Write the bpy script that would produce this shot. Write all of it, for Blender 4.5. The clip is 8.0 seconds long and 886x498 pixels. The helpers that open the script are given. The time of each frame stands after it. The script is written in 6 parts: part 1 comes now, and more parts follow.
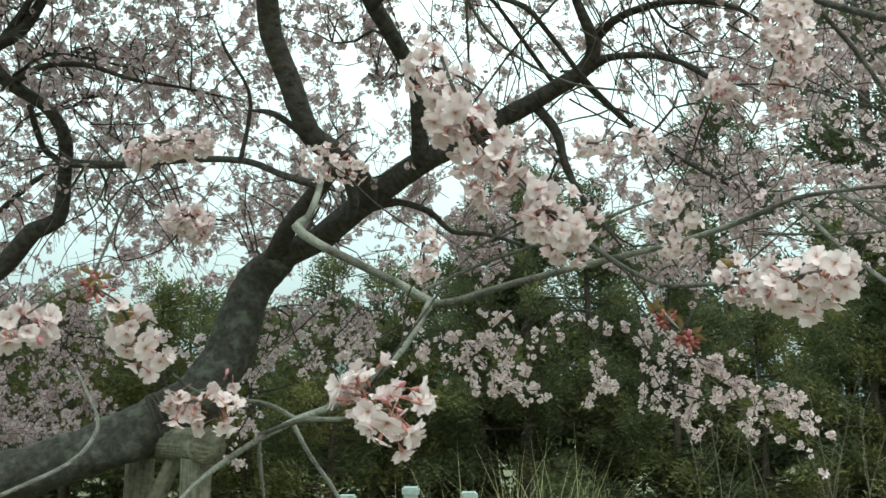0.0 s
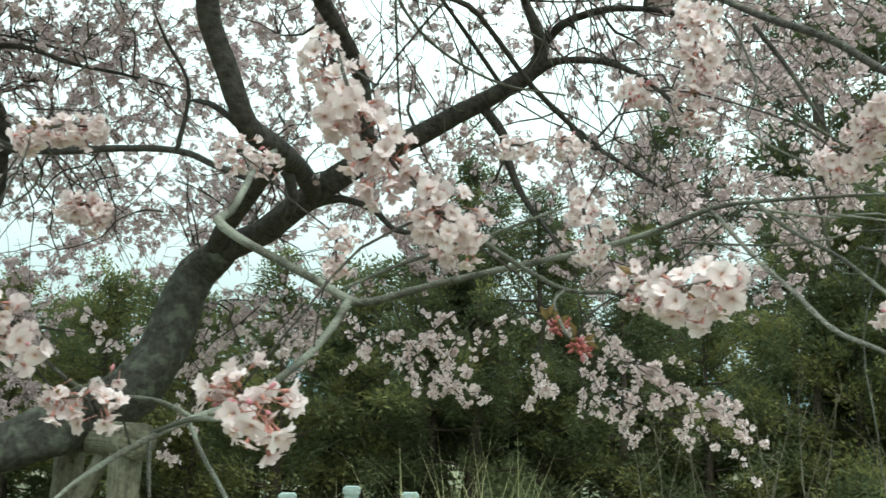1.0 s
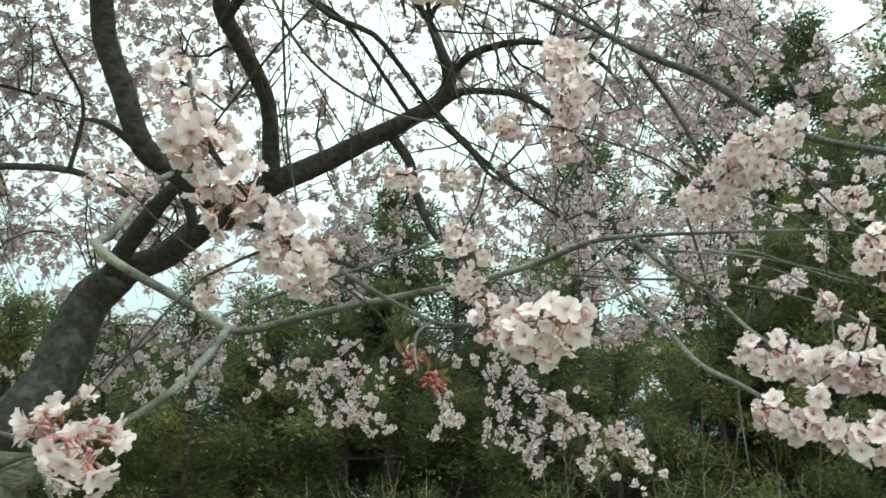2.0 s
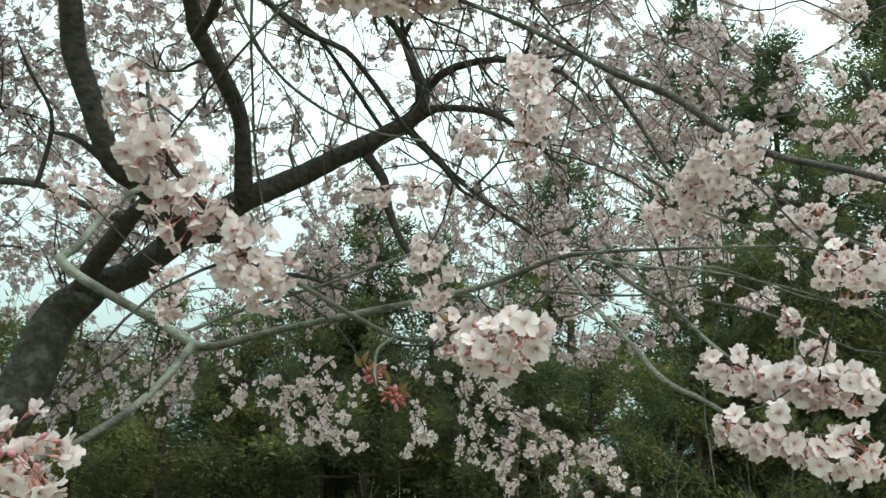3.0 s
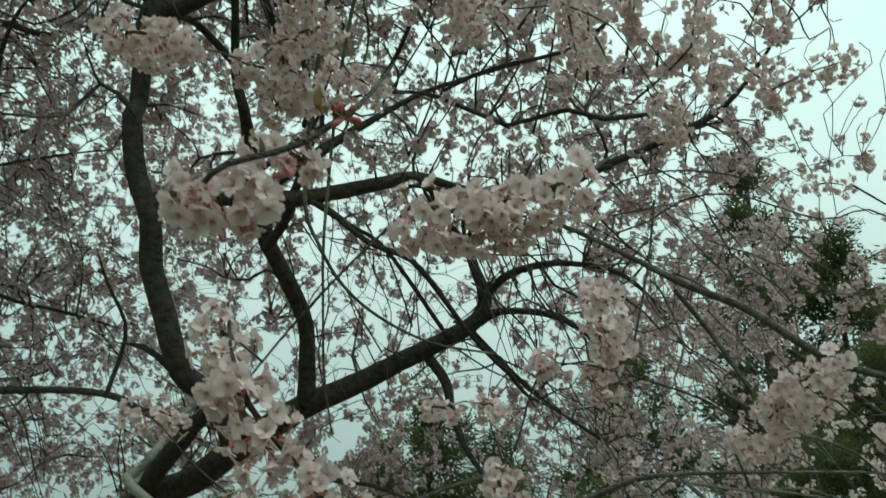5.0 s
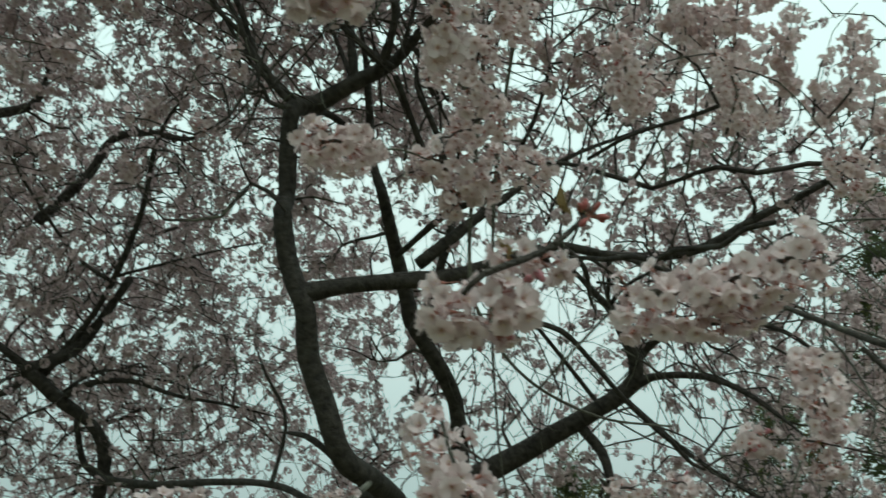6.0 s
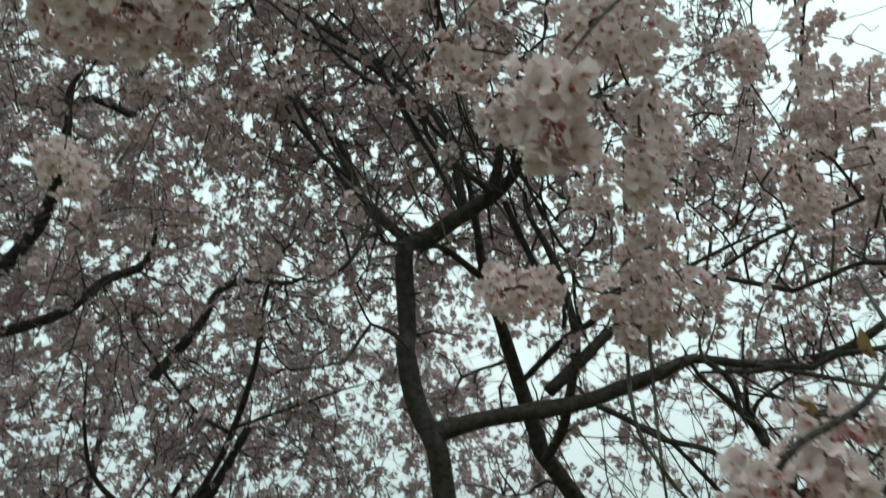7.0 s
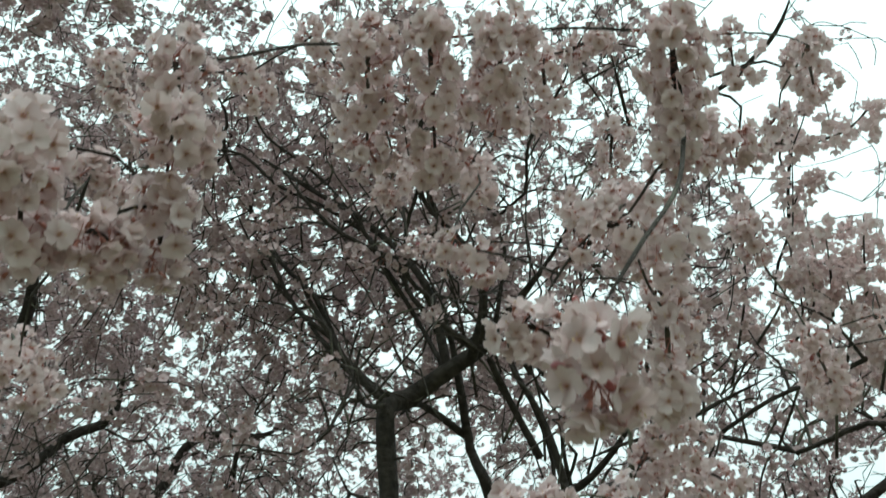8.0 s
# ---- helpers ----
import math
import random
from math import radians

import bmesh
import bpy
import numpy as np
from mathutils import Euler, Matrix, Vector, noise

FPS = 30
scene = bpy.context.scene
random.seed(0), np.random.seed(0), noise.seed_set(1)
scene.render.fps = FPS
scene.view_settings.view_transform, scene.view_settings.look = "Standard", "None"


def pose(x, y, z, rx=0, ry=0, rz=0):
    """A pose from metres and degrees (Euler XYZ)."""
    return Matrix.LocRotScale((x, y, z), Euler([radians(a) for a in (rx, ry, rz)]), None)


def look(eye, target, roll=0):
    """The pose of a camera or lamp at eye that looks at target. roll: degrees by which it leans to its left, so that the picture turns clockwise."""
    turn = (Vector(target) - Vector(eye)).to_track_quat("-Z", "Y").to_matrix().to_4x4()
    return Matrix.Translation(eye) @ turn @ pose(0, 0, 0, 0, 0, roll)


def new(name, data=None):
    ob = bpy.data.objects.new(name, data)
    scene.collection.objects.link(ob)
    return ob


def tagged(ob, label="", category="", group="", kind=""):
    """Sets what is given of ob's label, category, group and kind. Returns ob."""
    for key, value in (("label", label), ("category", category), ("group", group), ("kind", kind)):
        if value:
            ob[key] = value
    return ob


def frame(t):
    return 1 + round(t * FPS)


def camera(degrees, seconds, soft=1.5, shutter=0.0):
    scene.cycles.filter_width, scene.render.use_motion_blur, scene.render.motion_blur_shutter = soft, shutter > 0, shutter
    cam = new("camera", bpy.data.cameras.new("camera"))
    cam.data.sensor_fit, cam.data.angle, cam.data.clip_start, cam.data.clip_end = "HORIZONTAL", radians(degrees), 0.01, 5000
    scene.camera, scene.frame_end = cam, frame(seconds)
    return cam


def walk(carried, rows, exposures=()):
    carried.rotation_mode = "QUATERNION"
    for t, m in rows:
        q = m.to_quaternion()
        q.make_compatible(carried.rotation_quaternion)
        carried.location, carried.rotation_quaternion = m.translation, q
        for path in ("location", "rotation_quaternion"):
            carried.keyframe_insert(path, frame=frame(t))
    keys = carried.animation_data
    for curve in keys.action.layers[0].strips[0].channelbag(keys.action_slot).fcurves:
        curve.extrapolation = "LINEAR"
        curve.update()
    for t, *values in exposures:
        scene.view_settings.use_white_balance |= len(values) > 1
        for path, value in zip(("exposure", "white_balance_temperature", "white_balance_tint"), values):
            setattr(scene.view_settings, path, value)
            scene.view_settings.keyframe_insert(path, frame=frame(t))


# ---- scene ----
cam = camera(52.9, 8.0, soft=1.5, shutter=0.35)
PATH = [
    (0, (0.0, 0.0, 1.6), (0.0, 1.97, 1.947), 0.0),
    (0.5, (0.041, 0.015, 1.6), (0.069, 1.985, 1.944), 0.4),
    (1, (0.098, 0.029, 1.607), (0.182, 1.997, 1.954), 1.4),
    (1.5, (0.158, 0.039, 1.616), (0.328, 1.997, 1.986), 1.4),
    (2, (0.196, 0.037, 1.62), (0.443, 1.979, 2.029), 1.5),
    (2.2, (0.202, 0.038, 1.619), (0.470, 1.973, 2.047), 1.8),
    (3.3, (0.23, 0.04, 1.615), (0.526, 1.961, 2.087), 1.3),
    (3.5, (0.235, 0.041, 1.614), (0.506, 1.957, 2.119), 1.1),
    (4, (0.231, 0.038, 1.637), (0.445, 1.927, 2.259), 1.6),
    (4.2, (0.221, 0.038, 1.644), (0.418, 1.913, 2.312), 1.9),
    (5.3, (0.172, 0.036, 1.686), (0.26, 1.823, 2.582), 1.9),
    (5.5, (0.151, 0.036, 1.694), (0.178, 1.813, 2.611), 1.5),
    (6, (0.074, 0.041, 1.706), (-0.051, 1.784, 2.678), 1.6),
    (6.5, (-0.007, 0.044, 1.712), (-0.251, 1.735, 2.752), 1.3),
    (7, (-0.073, 0.074, 1.782), (-0.367, 1.652, 2.975), -0.4),
    (7.5, (-0.099, 0.092, 1.838), (-0.361, 1.553, 3.179), -1.8),
    (8, (-0.11, 0.096, 1.929), (-0.304, 1.496, 3.344), -3.0),
]
EXPOSURES = [
    (0.0, 0.19, 6500, 8), (1.0, 0.37, 6500, 7), (2.2, 0.35, 6500, 6), (3.5, -0.10, 6500, 4), (4.2, -0.53, 6500, -1), (5.4, -0.95, 6500, 1),
    (6.0, -0.92, 6500, 4), (6.5, -0.90, 6500, 8), (7.0, -0.79, 6500, 11), (7.5, -0.67, 6500, 12), (8.0, -0.57, 6500, 12),
]
walk(cam, [(t, look(eye, target, roll)) for t, eye, target, roll in PATH], EXPOSURES)

# ---- light: a bright overcast spring day, the sky brighter overhead than at the horizon ----
world = bpy.data.worlds.new("overcast_sky")
scene.world = world
world.use_nodes = True
wn, wl = world.node_tree.nodes, world.node_tree.links
wn.clear()
w_out = wn.new("ShaderNodeOutputWorld")
sky = wn.new("ShaderNodeTexSky")
sky.sky_type, sky.sun_disc = "NISHITA", False
sky.sun_elevation, sky.sun_rotation = radians(54.5), radians(159)
sky.air_density, sky.dust_density, sky.ozone_density = 1.0, 6.0, 1.0
sky_bg = wn.new("ShaderNodeBackground")
sky_bg.inputs["Strength"].default_value = 0.10
cloud_bg = wn.new("ShaderNodeBackground")
w_sep = wn.new("ShaderNodeSeparateXYZ")
w_low, w_high = wn.new("ShaderNodeMapRange"), wn.new("ShaderNodeMapRange")
for up, z0, z1, b0, b1 in ((w_low, 0.06, 0.46, 0.66, 1.95), (w_high, 0.46, 1.0, 0.0, 1.15)):
    up.inputs["From Min"].default_value, up.inputs["From Max"].default_value = z0, z1
    up.inputs["To Min"].default_value, up.inputs["To Max"].default_value = b0, b1
w_sum = wn.new("ShaderNodeMath")
cloud_tex = wn.new("ShaderNodeTexNoise")
cloud_tex.inputs["Scale"].default_value = 1.6
cloud_tex.inputs["Detail"].default_value = 5.0
cloud_ramp = wn.new("ShaderNodeValToRGB")
cloud_ramp.color_ramp.elements[0].position, cloud_ramp.color_ramp.elements[0].color = 0.3, (0.70, 0.95, 0.92, 1)
cloud_ramp.color_ramp.elements[1].position, cloud_ramp.color_ramp.elements[1].color = 0.7, (0.80, 1.0, 0.97, 1)
w_co = wn.new("ShaderNodeTexCoord")
w_mix = wn.new("ShaderNodeMixShader")
w_mix.inputs["Fac"].default_value = 0.85
wl.new(w_co.outputs["Generated"], cloud_tex.inputs["Vector"])
wl.new(w_co.outputs["Generated"], w_sep.inputs["Vector"])
for k, up in enumerate((w_low, w_high)):
    wl.new(w_sep.outputs["Z"], up.inputs["Value"])
    wl.new(up.outputs["Result"], w_sum.inputs[k])
wl.new(w_sum.outputs[0], cloud_bg.inputs["Strength"])
wl.new(cloud_tex.outputs["Fac"], cloud_ramp.inputs["Fac"])
wl.new(cloud_ramp.outputs["Color"], cloud_bg.inputs["Color"])
wl.new(sky.outputs["Color"], sky_bg.inputs["Color"])
wl.new(sky_bg.outputs["Background"], w_mix.inputs[1])
wl.new(cloud_bg.outputs["Background"], w_mix.inputs[2])
wl.new(w_mix.outputs["Shader"], w_out.inputs["Surface"])

sun = new("sun", bpy.data.lights.new("sun", "SUN"))
sun.data.energy, sun.data.angle, sun.data.color = 1.15, radians(28), (1.0, 0.95, 0.93)
sun.matrix_world = look((1.5, -4, 6), (0, 0, 0))


# ---- materials ----
def material(name):
    m = bpy.data.materials.new(name)
    m.use_nodes = True
    n, l = m.node_tree.nodes, m.node_tree.links
    n.clear()
    out = n.new("ShaderNodeOutputMaterial")
    return m, n, l, out


def ramp(n, stops):
    r = n.new("ShaderNodeValToRGB")
    e = r.color_ramp.elements
    while len(e) < len(stops):
        e.new(0.5)
    for el, (pos, col) in zip(e, stops):
        el.position, el.color = pos, (*col, 1)
    return r


def petal_material(name, pale, deep, through_share=0.45):
    """Thin petals: part of the light passes through. Deep colour near the flower's throat."""
    m, n, l, out = material(name)
    uv = n.new("ShaderNodeUVMap")
    sep = n.new("ShaderNodeSeparateXYZ")
    r = ramp(n, [(0.0, deep), (0.20, tuple(a * 0.72 + b * 0.28 for a, b in zip(pale, deep))), (0.42, pale), (1.0, tuple(min(1, a * 1.03) for a in pale))])
    isl = n.new("ShaderNodeNewGeometry")
    info = n.new("ShaderNodeObjectInfo")
    add = n.new("ShaderNodeMath")
    add.operation = "ADD"
    frac = n.new("ShaderNodeMath")
    frac.operation = "FRACT"
    var = ramp(n, [(0.0, (0.80, 0.74, 0.73)), (0.5, (0.95, 0.92, 0.92)), (1.0, (1.0, 1.0, 1.0))])
    mul = n.new("ShaderNodeMix")
    mul.data_type, mul.blend_type = "RGBA", "MULTIPLY"
    mul.inputs["Factor"].default_value = 1.0
    vein = n.new("ShaderNodeTexNoise")
    vein.inputs["Scale"].default_value = 220.0
    bump = n.new("ShaderNodeBump")
    bump.inputs["Strength"].default_value = 0.25
    bump.inputs["Distance"].default_value = 0.002
    p = n.new("ShaderNodeBsdfPrincipled")
    p.inputs["Roughness"].default_value = 0.6
    p.inputs["Specular IOR Level"].default_value = 0.25
    tr = n.new("ShaderNodeBsdfTranslucent")
    mix = n.new("ShaderNodeMixShader")
    mix.inputs["Fac"].default_value = through_share
    l.new(uv.outputs["UV"], sep.inputs["Vector"])
    l.new(sep.outputs["Y"], r.inputs["Fac"])
    l.new(isl.outputs["Random Per Island"], add.inputs[0])
    l.new(info.outputs["Random"], add.inputs[1])
    l.new(add.outputs[0], frac.inputs[0])
    l.new(frac.outputs[0], var.inputs["Fac"])
    l.new(r.outputs["Color"], mul.inputs["A"])
    l.new(var.outputs["Color"], mul.inputs["B"])
    l.new(mul.outputs["Result"], p.inputs["Base Color"])
    l.new(mul.outputs["Result"], tr.inputs["Color"])
    l.new(vein.outputs["Fac"], bump.inputs["Height"])
    l.new(bump.outputs["Normal"], p.inputs["Normal"])
    l.new(p.outputs["BSDF"], mix.inputs[1])
    l.new(tr.outputs["BSDF"], mix.inputs[2])
    l.new(mix.outputs["Shader"], out.inputs["Surface"])
    return m


def plain_material(name, colour, rough=0.6, vary=0.25, scale=40.0, share=0.0, bump_depth=0.0):
    m, n, l, out = material(name)
    co = n.new("ShaderNodeTexCoord")
    t = n.new("ShaderNodeTexNoise")
    t.inputs["Scale"].default_value = scale
    t.inputs["Detail"].default_value = 6.0
    isl = n.new("ShaderNodeNewGeometry")
    info = n.new("ShaderNodeObjectInfo")
    a1 = n.new("ShaderNodeMath")
    a1.operation = "ADD"
    a2 = n.new("ShaderNodeMath")
    a2.operation = "MULTIPLY_ADD"
    a2.inputs[1].default_value, a2.inputs[2].default_value = 0.35, -0.12
    r = ramp(n, [(0.25, tuple(c * (1 - vary) for c in colour)), (0.75, tuple(min(1, c * (1 + vary)) for c in colour))])
    l.new(co.outputs["Object"], t.inputs["Vector"])
    l.new(isl.outputs["Random Per Island"], a2.inputs[0])
    l.new(t.outputs["Fac"], a1.inputs[0])
    l.new(a2.outputs[0], a1.inputs[1])
    l.new(a1.outputs[0], r.inputs["Fac"])
    p = n.new("ShaderNodeBsdfPrincipled")
    p.inputs["Roughness"].default_value = rough
    p.inputs["Specular IOR Level"].default_value = 0.15
    l.new(r.outputs["Color"], p.inputs["Base Color"])
    if bump_depth:
        b = n.new("ShaderNodeBump")
        b.inputs["Strength"].default_value, b.inputs["Distance"].default_value = 0.6, bump_depth
        l.new(t.outputs["Fac"], b.inputs["Height"])
        l.new(b.outputs["Normal"], p.inputs["Normal"])
    last = p.outputs["BSDF"]
    if share:
        tr = n.new("ShaderNodeBsdfTranslucent")
        mix = n.new("ShaderNodeMixShader")
        mix.inputs["Fac"].default_value = share
        l.new(r.outputs["Color"], tr.inputs["Color"])
        l.new(last, mix.inputs[1])
        l.new(tr.outputs["BSDF"], mix.inputs[2])
        last = mix.outputs["Shader"]
    l.new(last, out.inputs["Surface"])
    return m


def bark_material(name, dark, mid, lichen, lichen_share, ring=26.0, around=1.6, patches=7.0):
    """Cherry bark: cross bands of lenticels along the limb, plates, grey-green lichen patches."""
    m, n, l, out = material(name)
    uv = n.new("ShaderNodeUVMap")
    mp = n.new("ShaderNodeMapping")
    mp.inputs["Scale"].default_value = (around, ring, 1.0)
    bands = n.new("ShaderNodeTexNoise")
    bands.inputs["Scale"].default_value, bands.inputs["Detail"].default_value = 2.2, 8.0
    co = n.new("ShaderNodeTexCoord")
    plates = n.new("ShaderNodeTexNoise")
    plates.inputs["Scale"].default_value, plates.inputs["Detail"].default_value = 38.0, 8.0
    patch = n.new("ShaderNodeTexNoise")
    patch.inputs["Scale"].default_value, patch.inputs["Detail"].default_value = patches, 9.0
    base = ramp(n, [(0.32, dark), (0.55, mid), (0.8, tuple(c * 1.45 for c in mid))])
    lr = ramp(n, [(1 - lichen_share - 0.08, (0, 0, 0)), (1 - lichen_share + 0.08, (1, 1, 1))])
    mix1 = n.new("ShaderNodeMix")
    mix1.data_type = "RGBA"
    mix1.inputs["Factor"].default_value = 0.66
    mix2 = n.new("ShaderNodeMix")
    mix2.data_type = "RGBA"
    mix2.inputs["B"].default_value = (*lichen, 1)
    hsum = n.new("ShaderNodeMath")
    hsum.operation = "ADD"
    bump = n.new("ShaderNodeBump")
    bump.inputs["Strength"].default_value, bump.inputs["Distance"].default_value = 0.9, 0.012
    p = n.new("ShaderNodeBsdfPrincipled")
    p.inputs["Roughness"].default_value = 0.75
    p.inputs["Specular IOR Level"].default_value = 0.3
    base2 = ramp(n, [(0.35, dark), (0.7, mid)])
    l.new(uv.outputs["UV"], mp.inputs["Vector"])
    l.new(mp.outputs["Vector"], bands.inputs["Vector"])
    l.new(co.outputs["Object"], plates.inputs["Vector"])
    l.new(co.outputs["Object"], patch.inputs["Vector"])
    l.new(bands.outputs["Fac"], base.inputs["Fac"])
    l.new(plates.outputs["Fac"], base2.inputs["Fac"])
    l.new(base.outputs["Color"], mix1.inputs["A"])
    l.new(base2.outputs["Color"], mix1.inputs["B"])
    l.new(patch.outputs["Fac"], lr.inputs["Fac"])
    l.new(lr.outputs["Color"], mix2.inputs["Factor"])
    l.new(mix1.outputs["Result"], mix2.inputs["A"])
    l.new(mix2.outputs["Result"], p.inputs["Base Color"])
    l.new(bands.outputs["Fac"], hsum.inputs[0])
    l.new(plates.outputs["Fac"], hsum.inputs[1])
    l.new(hsum.outputs[0], bump.inputs["Height"])
    l.new(bump.outputs["Normal"], p.inputs["Normal"])
    l.new(p.outputs["BSDF"], out.inputs["Surface"])
    return m


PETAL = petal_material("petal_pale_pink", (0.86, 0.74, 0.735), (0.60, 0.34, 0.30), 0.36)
# the same petals darker: shade inside the crown is put into this colour
PETAL_SHADED = petal_material("petal_shaded", (0.645, 0.525, 0.532), (0.38, 0.20, 0.19), 0.20)
CENTRE = plain_material("flower_centre", (0.46, 0.27, 0.19), 0.6, 0.3, 300)
STAMEN = plain_material("stamen", (0.74, 0.60, 0.38), 0.6, 0.2, 300)
CALYX = plain_material("calyx", (0.40, 0.175, 0.14), 0.5, 0.35, 200)
BUD = plain_material("bud_pink", (0.64, 0.27, 0.31), 0.5, 0.3, 120, 0.2)
RED_BUD = plain_material("bud_red", (0.37, 0.115, 0.105), 0.5, 0.45, 120, 0.15)
LEAFLET = plain_material("young_leaf", (0.22, 0.15, 0.065), 0.5, 0.4, 120, 0.25)
BARK = bark_material("bark_cherry", (0.018, 0.015, 0.013), (0.078, 0.067, 0.056), (0.10, 0.10, 0.085), 0.30, 15.0)
BARK_TRUNK = bark_material("bark_old_trunk", (0.019, 0.017, 0.013), (0.074, 0.068, 0.054), (0.108, 0.112, 0.086), 0.40, 11.0, 2.4, 15.0)
BARK_TWIG = bark_material("bark_twig", (0.03, 0.026, 0.022), (0.10, 0.085, 0.07), (0.20, 0.21, 0.15), 0.38, 60.0)
BARK_GREY = bark_material("bark_lichen", (0.050, 0.046, 0.036), (0.140, 0.133, 0.105), (0.235, 0.235, 0.19), 0.45, 60.0)
BARK_PALE = bark_material("bark_pale_twig", (0.11, 0.10, 0.085), (0.29, 0.27, 0.23), (0.36, 0.35, 0.30), 0.35, 60.0)
STEM = bark_material("dry_stem", (0.10, 0.085, 0.06), (0.24, 0.21, 0.15), (0.30, 0.27, 0.20), 0.3, 30.0)
CONIFER_BARK = bark_material("bark_conifer", (0.03, 0.022, 0.018), (0.10, 0.075, 0.055), (0.16, 0.16, 0.12), 0.3, 6.0)
NEEDLE = plain_material("conifer_green", (0.098, 0.114, 0.056), 0.7, 0.16, 1.1, 0.45)
NEEDLE_TIP = plain_material("conifer_yellow_green", (0.180, 0.178, 0.066), 0.7, 0.16, 1.3, 0.45)
GRASS = plain_material("tall_grass", (0.46, 0.44, 0.24), 0.6, 0.35, 3.0, 0.3)
POST_WOOD = bark_material("weathered_log", (0.065, 0.058, 0.040), (0.21, 0.192, 0.135), (0.27, 0.26, 0.19), 0.35, 1.2, 16.0)
CONCRETE = plain_material("painted_concrete", (0.42, 0.50, 0.48), 0.7, 0.2, 18.0, 0.0, 0.002)
ROPE = plain_material("palm_rope", (0.05, 0.042, 0.035), 0.9, 0.4, 120.0, 0.0, 0.003)


def field_material():
    """Worn spring turf: straw and green patches over soil, with tufts in the relief."""
    m, n, l, out = material("dry_field")
    co = n.new("ShaderNodeTexCoord")
    broad, tuft, fine = (n.new("ShaderNodeTexNoise") for _ in range(3))
    for t, s in ((broad, 0.45), (tuft, 5.0), (fine, 70.0)):
        t.inputs["Scale"].default_value, t.inputs["Detail"].default_value = s, 8.0
        l.new(co.outputs["Object"], t.inputs["Vector"])
    green = ramp(n, [(0.35, (0.060, 0.075, 0.030)), (0.65, (0.115, 0.120, 0.055))])
    straw = ramp(n, [(0.35, (0.085, 0.066, 0.045)), (0.65, (0.200, 0.170, 0.105))])
    share = ramp(n, [(0.42, (0, 0, 0)), (0.58, (1, 1, 1))])
    mix = n.new("ShaderNodeMix")
    mix.data_type = "RGBA"
    mixed = n.new("ShaderNodeMath")
    mixed.operation = "MULTIPLY_ADD"
    mixed.inputs[1].default_value = 0.5
    half = n.new("ShaderNodeMath")
    half.operation = "MULTIPLY"
    half.inputs[1].default_value = 0.5
    l.new(tuft.outputs["Fac"], half.inputs[0])
    l.new(broad.outputs["Fac"], mixed.inputs[0])
    l.new(half.outputs[0], mixed.inputs[2])
    l.new(mixed.outputs[0], share.inputs["Fac"])
    l.new(fine.outputs["Fac"], green.inputs["Fac"])
    l.new(fine.outputs["Fac"], straw.inputs["Fac"])
    l.new(share.outputs["Color"], mix.inputs["Factor"])
    l.new(green.outputs["Color"], mix.inputs["A"])
    l.new(straw.outputs["Color"], mix.inputs["B"])
    p = n.new("ShaderNodeBsdfPrincipled")
    p.inputs["Roughness"].default_value = 0.95
    b = n.new("ShaderNodeBump")
    b.inputs["Strength"].default_value, b.inputs["Distance"].default_value = 0.8, 0.05
    l.new(tuft.outputs["Fac"], b.inputs["Height"])
    l.new(b.outputs["Normal"], p.inputs["Normal"])
    l.new(mix.outputs["Result"], p.inputs["Base Color"])
    l.new(p.outputs["BSDF"], out.inputs["Surface"])
    return m


EARTH = field_material()
HILL = plain_material("hazy_hill", (0.10, 0.14, 0.15), 0.95, 0.3, 0.05)

RND = random.Random(11)
RNG = np.random.default_rng(5)


# ---- mesh helpers ----
def mesh_object(name, verts, faces, mats, parent=None, uvs=None, mat_index=None, smooth=True, label=""):
    me = bpy.data.meshes.new(name)
    me.from_pydata(verts if isinstance(verts, list) else verts.tolist(), [], faces if isinstance(faces, list) else faces.tolist())
    for m in mats:
        me.materials.append(m)
    if uvs is not None:
        layer = me.uv_layers.new(name="UVMap")
        idx = np.empty(len(me.loops), dtype=np.int32)
        me.loops.foreach_get("vertex_index", idx)
        layer.data.foreach_set("uv", np.asarray(uvs, dtype=np.float32)[idx].ravel())
    if mat_index is not None:
        me.polygons.foreach_set("material_index", np.asarray(mat_index, dtype=np.int32))
    if smooth:
        me.polygons.foreach_set("use_smooth", np.ones(len(me.polygons), dtype=bool))
    me.update()
    ob = new(name, me)
    if parent is not None:
        attach(ob, parent)
    if label:
        tagged(ob, label)
    return ob


def attach(ob, parent):
    ob.parent = parent
    ob.matrix_parent_inverse = parent.matrix_basis.inverted()


def part(name, bm, mat, parent, label=""):
    me = bpy.data.meshes.new(name)
    bm.to_mesh(me)
    bm.free()
    for m in mat if isinstance(mat, (list, tuple)) else [mat]:
        me.materials.append(m)
    ob = new(name, me)
    if parent is not None:
        attach(ob, parent)
    if label:
        tagged(ob, label)
    return ob


def smooth_line(points, step):
    """Catmull-Rom through rows of x, y, z, radius; returns rows at about the given spacing."""
    p = np.asarray(points, float)
    p = np.vstack([2 * p[0] - p[1], p, 2 * p[-1] - p[-2]])
    out = []
    for i in range(1, len(p) - 2):
        n = max(2, int(np.linalg.norm(p[i + 1, :3] - p[i, :3]) / step))
        t = (np.arange(n) / n)[:, None]
        a, b, c, d = p[i - 1], p[i], p[i + 1], p[i + 2]
        out.append(0.5 * (2 * b + (c - a) * t + (2 * a - 5 * b + 4 * c - d) * t**2 + (3 * b - a - 3 * c + d) * t**3))
    out.append(p[-2][None])
    rows = np.vstack(out)
    rows[:, 3] = np.maximum(rows[:, 3], 0.0008)
    return rows


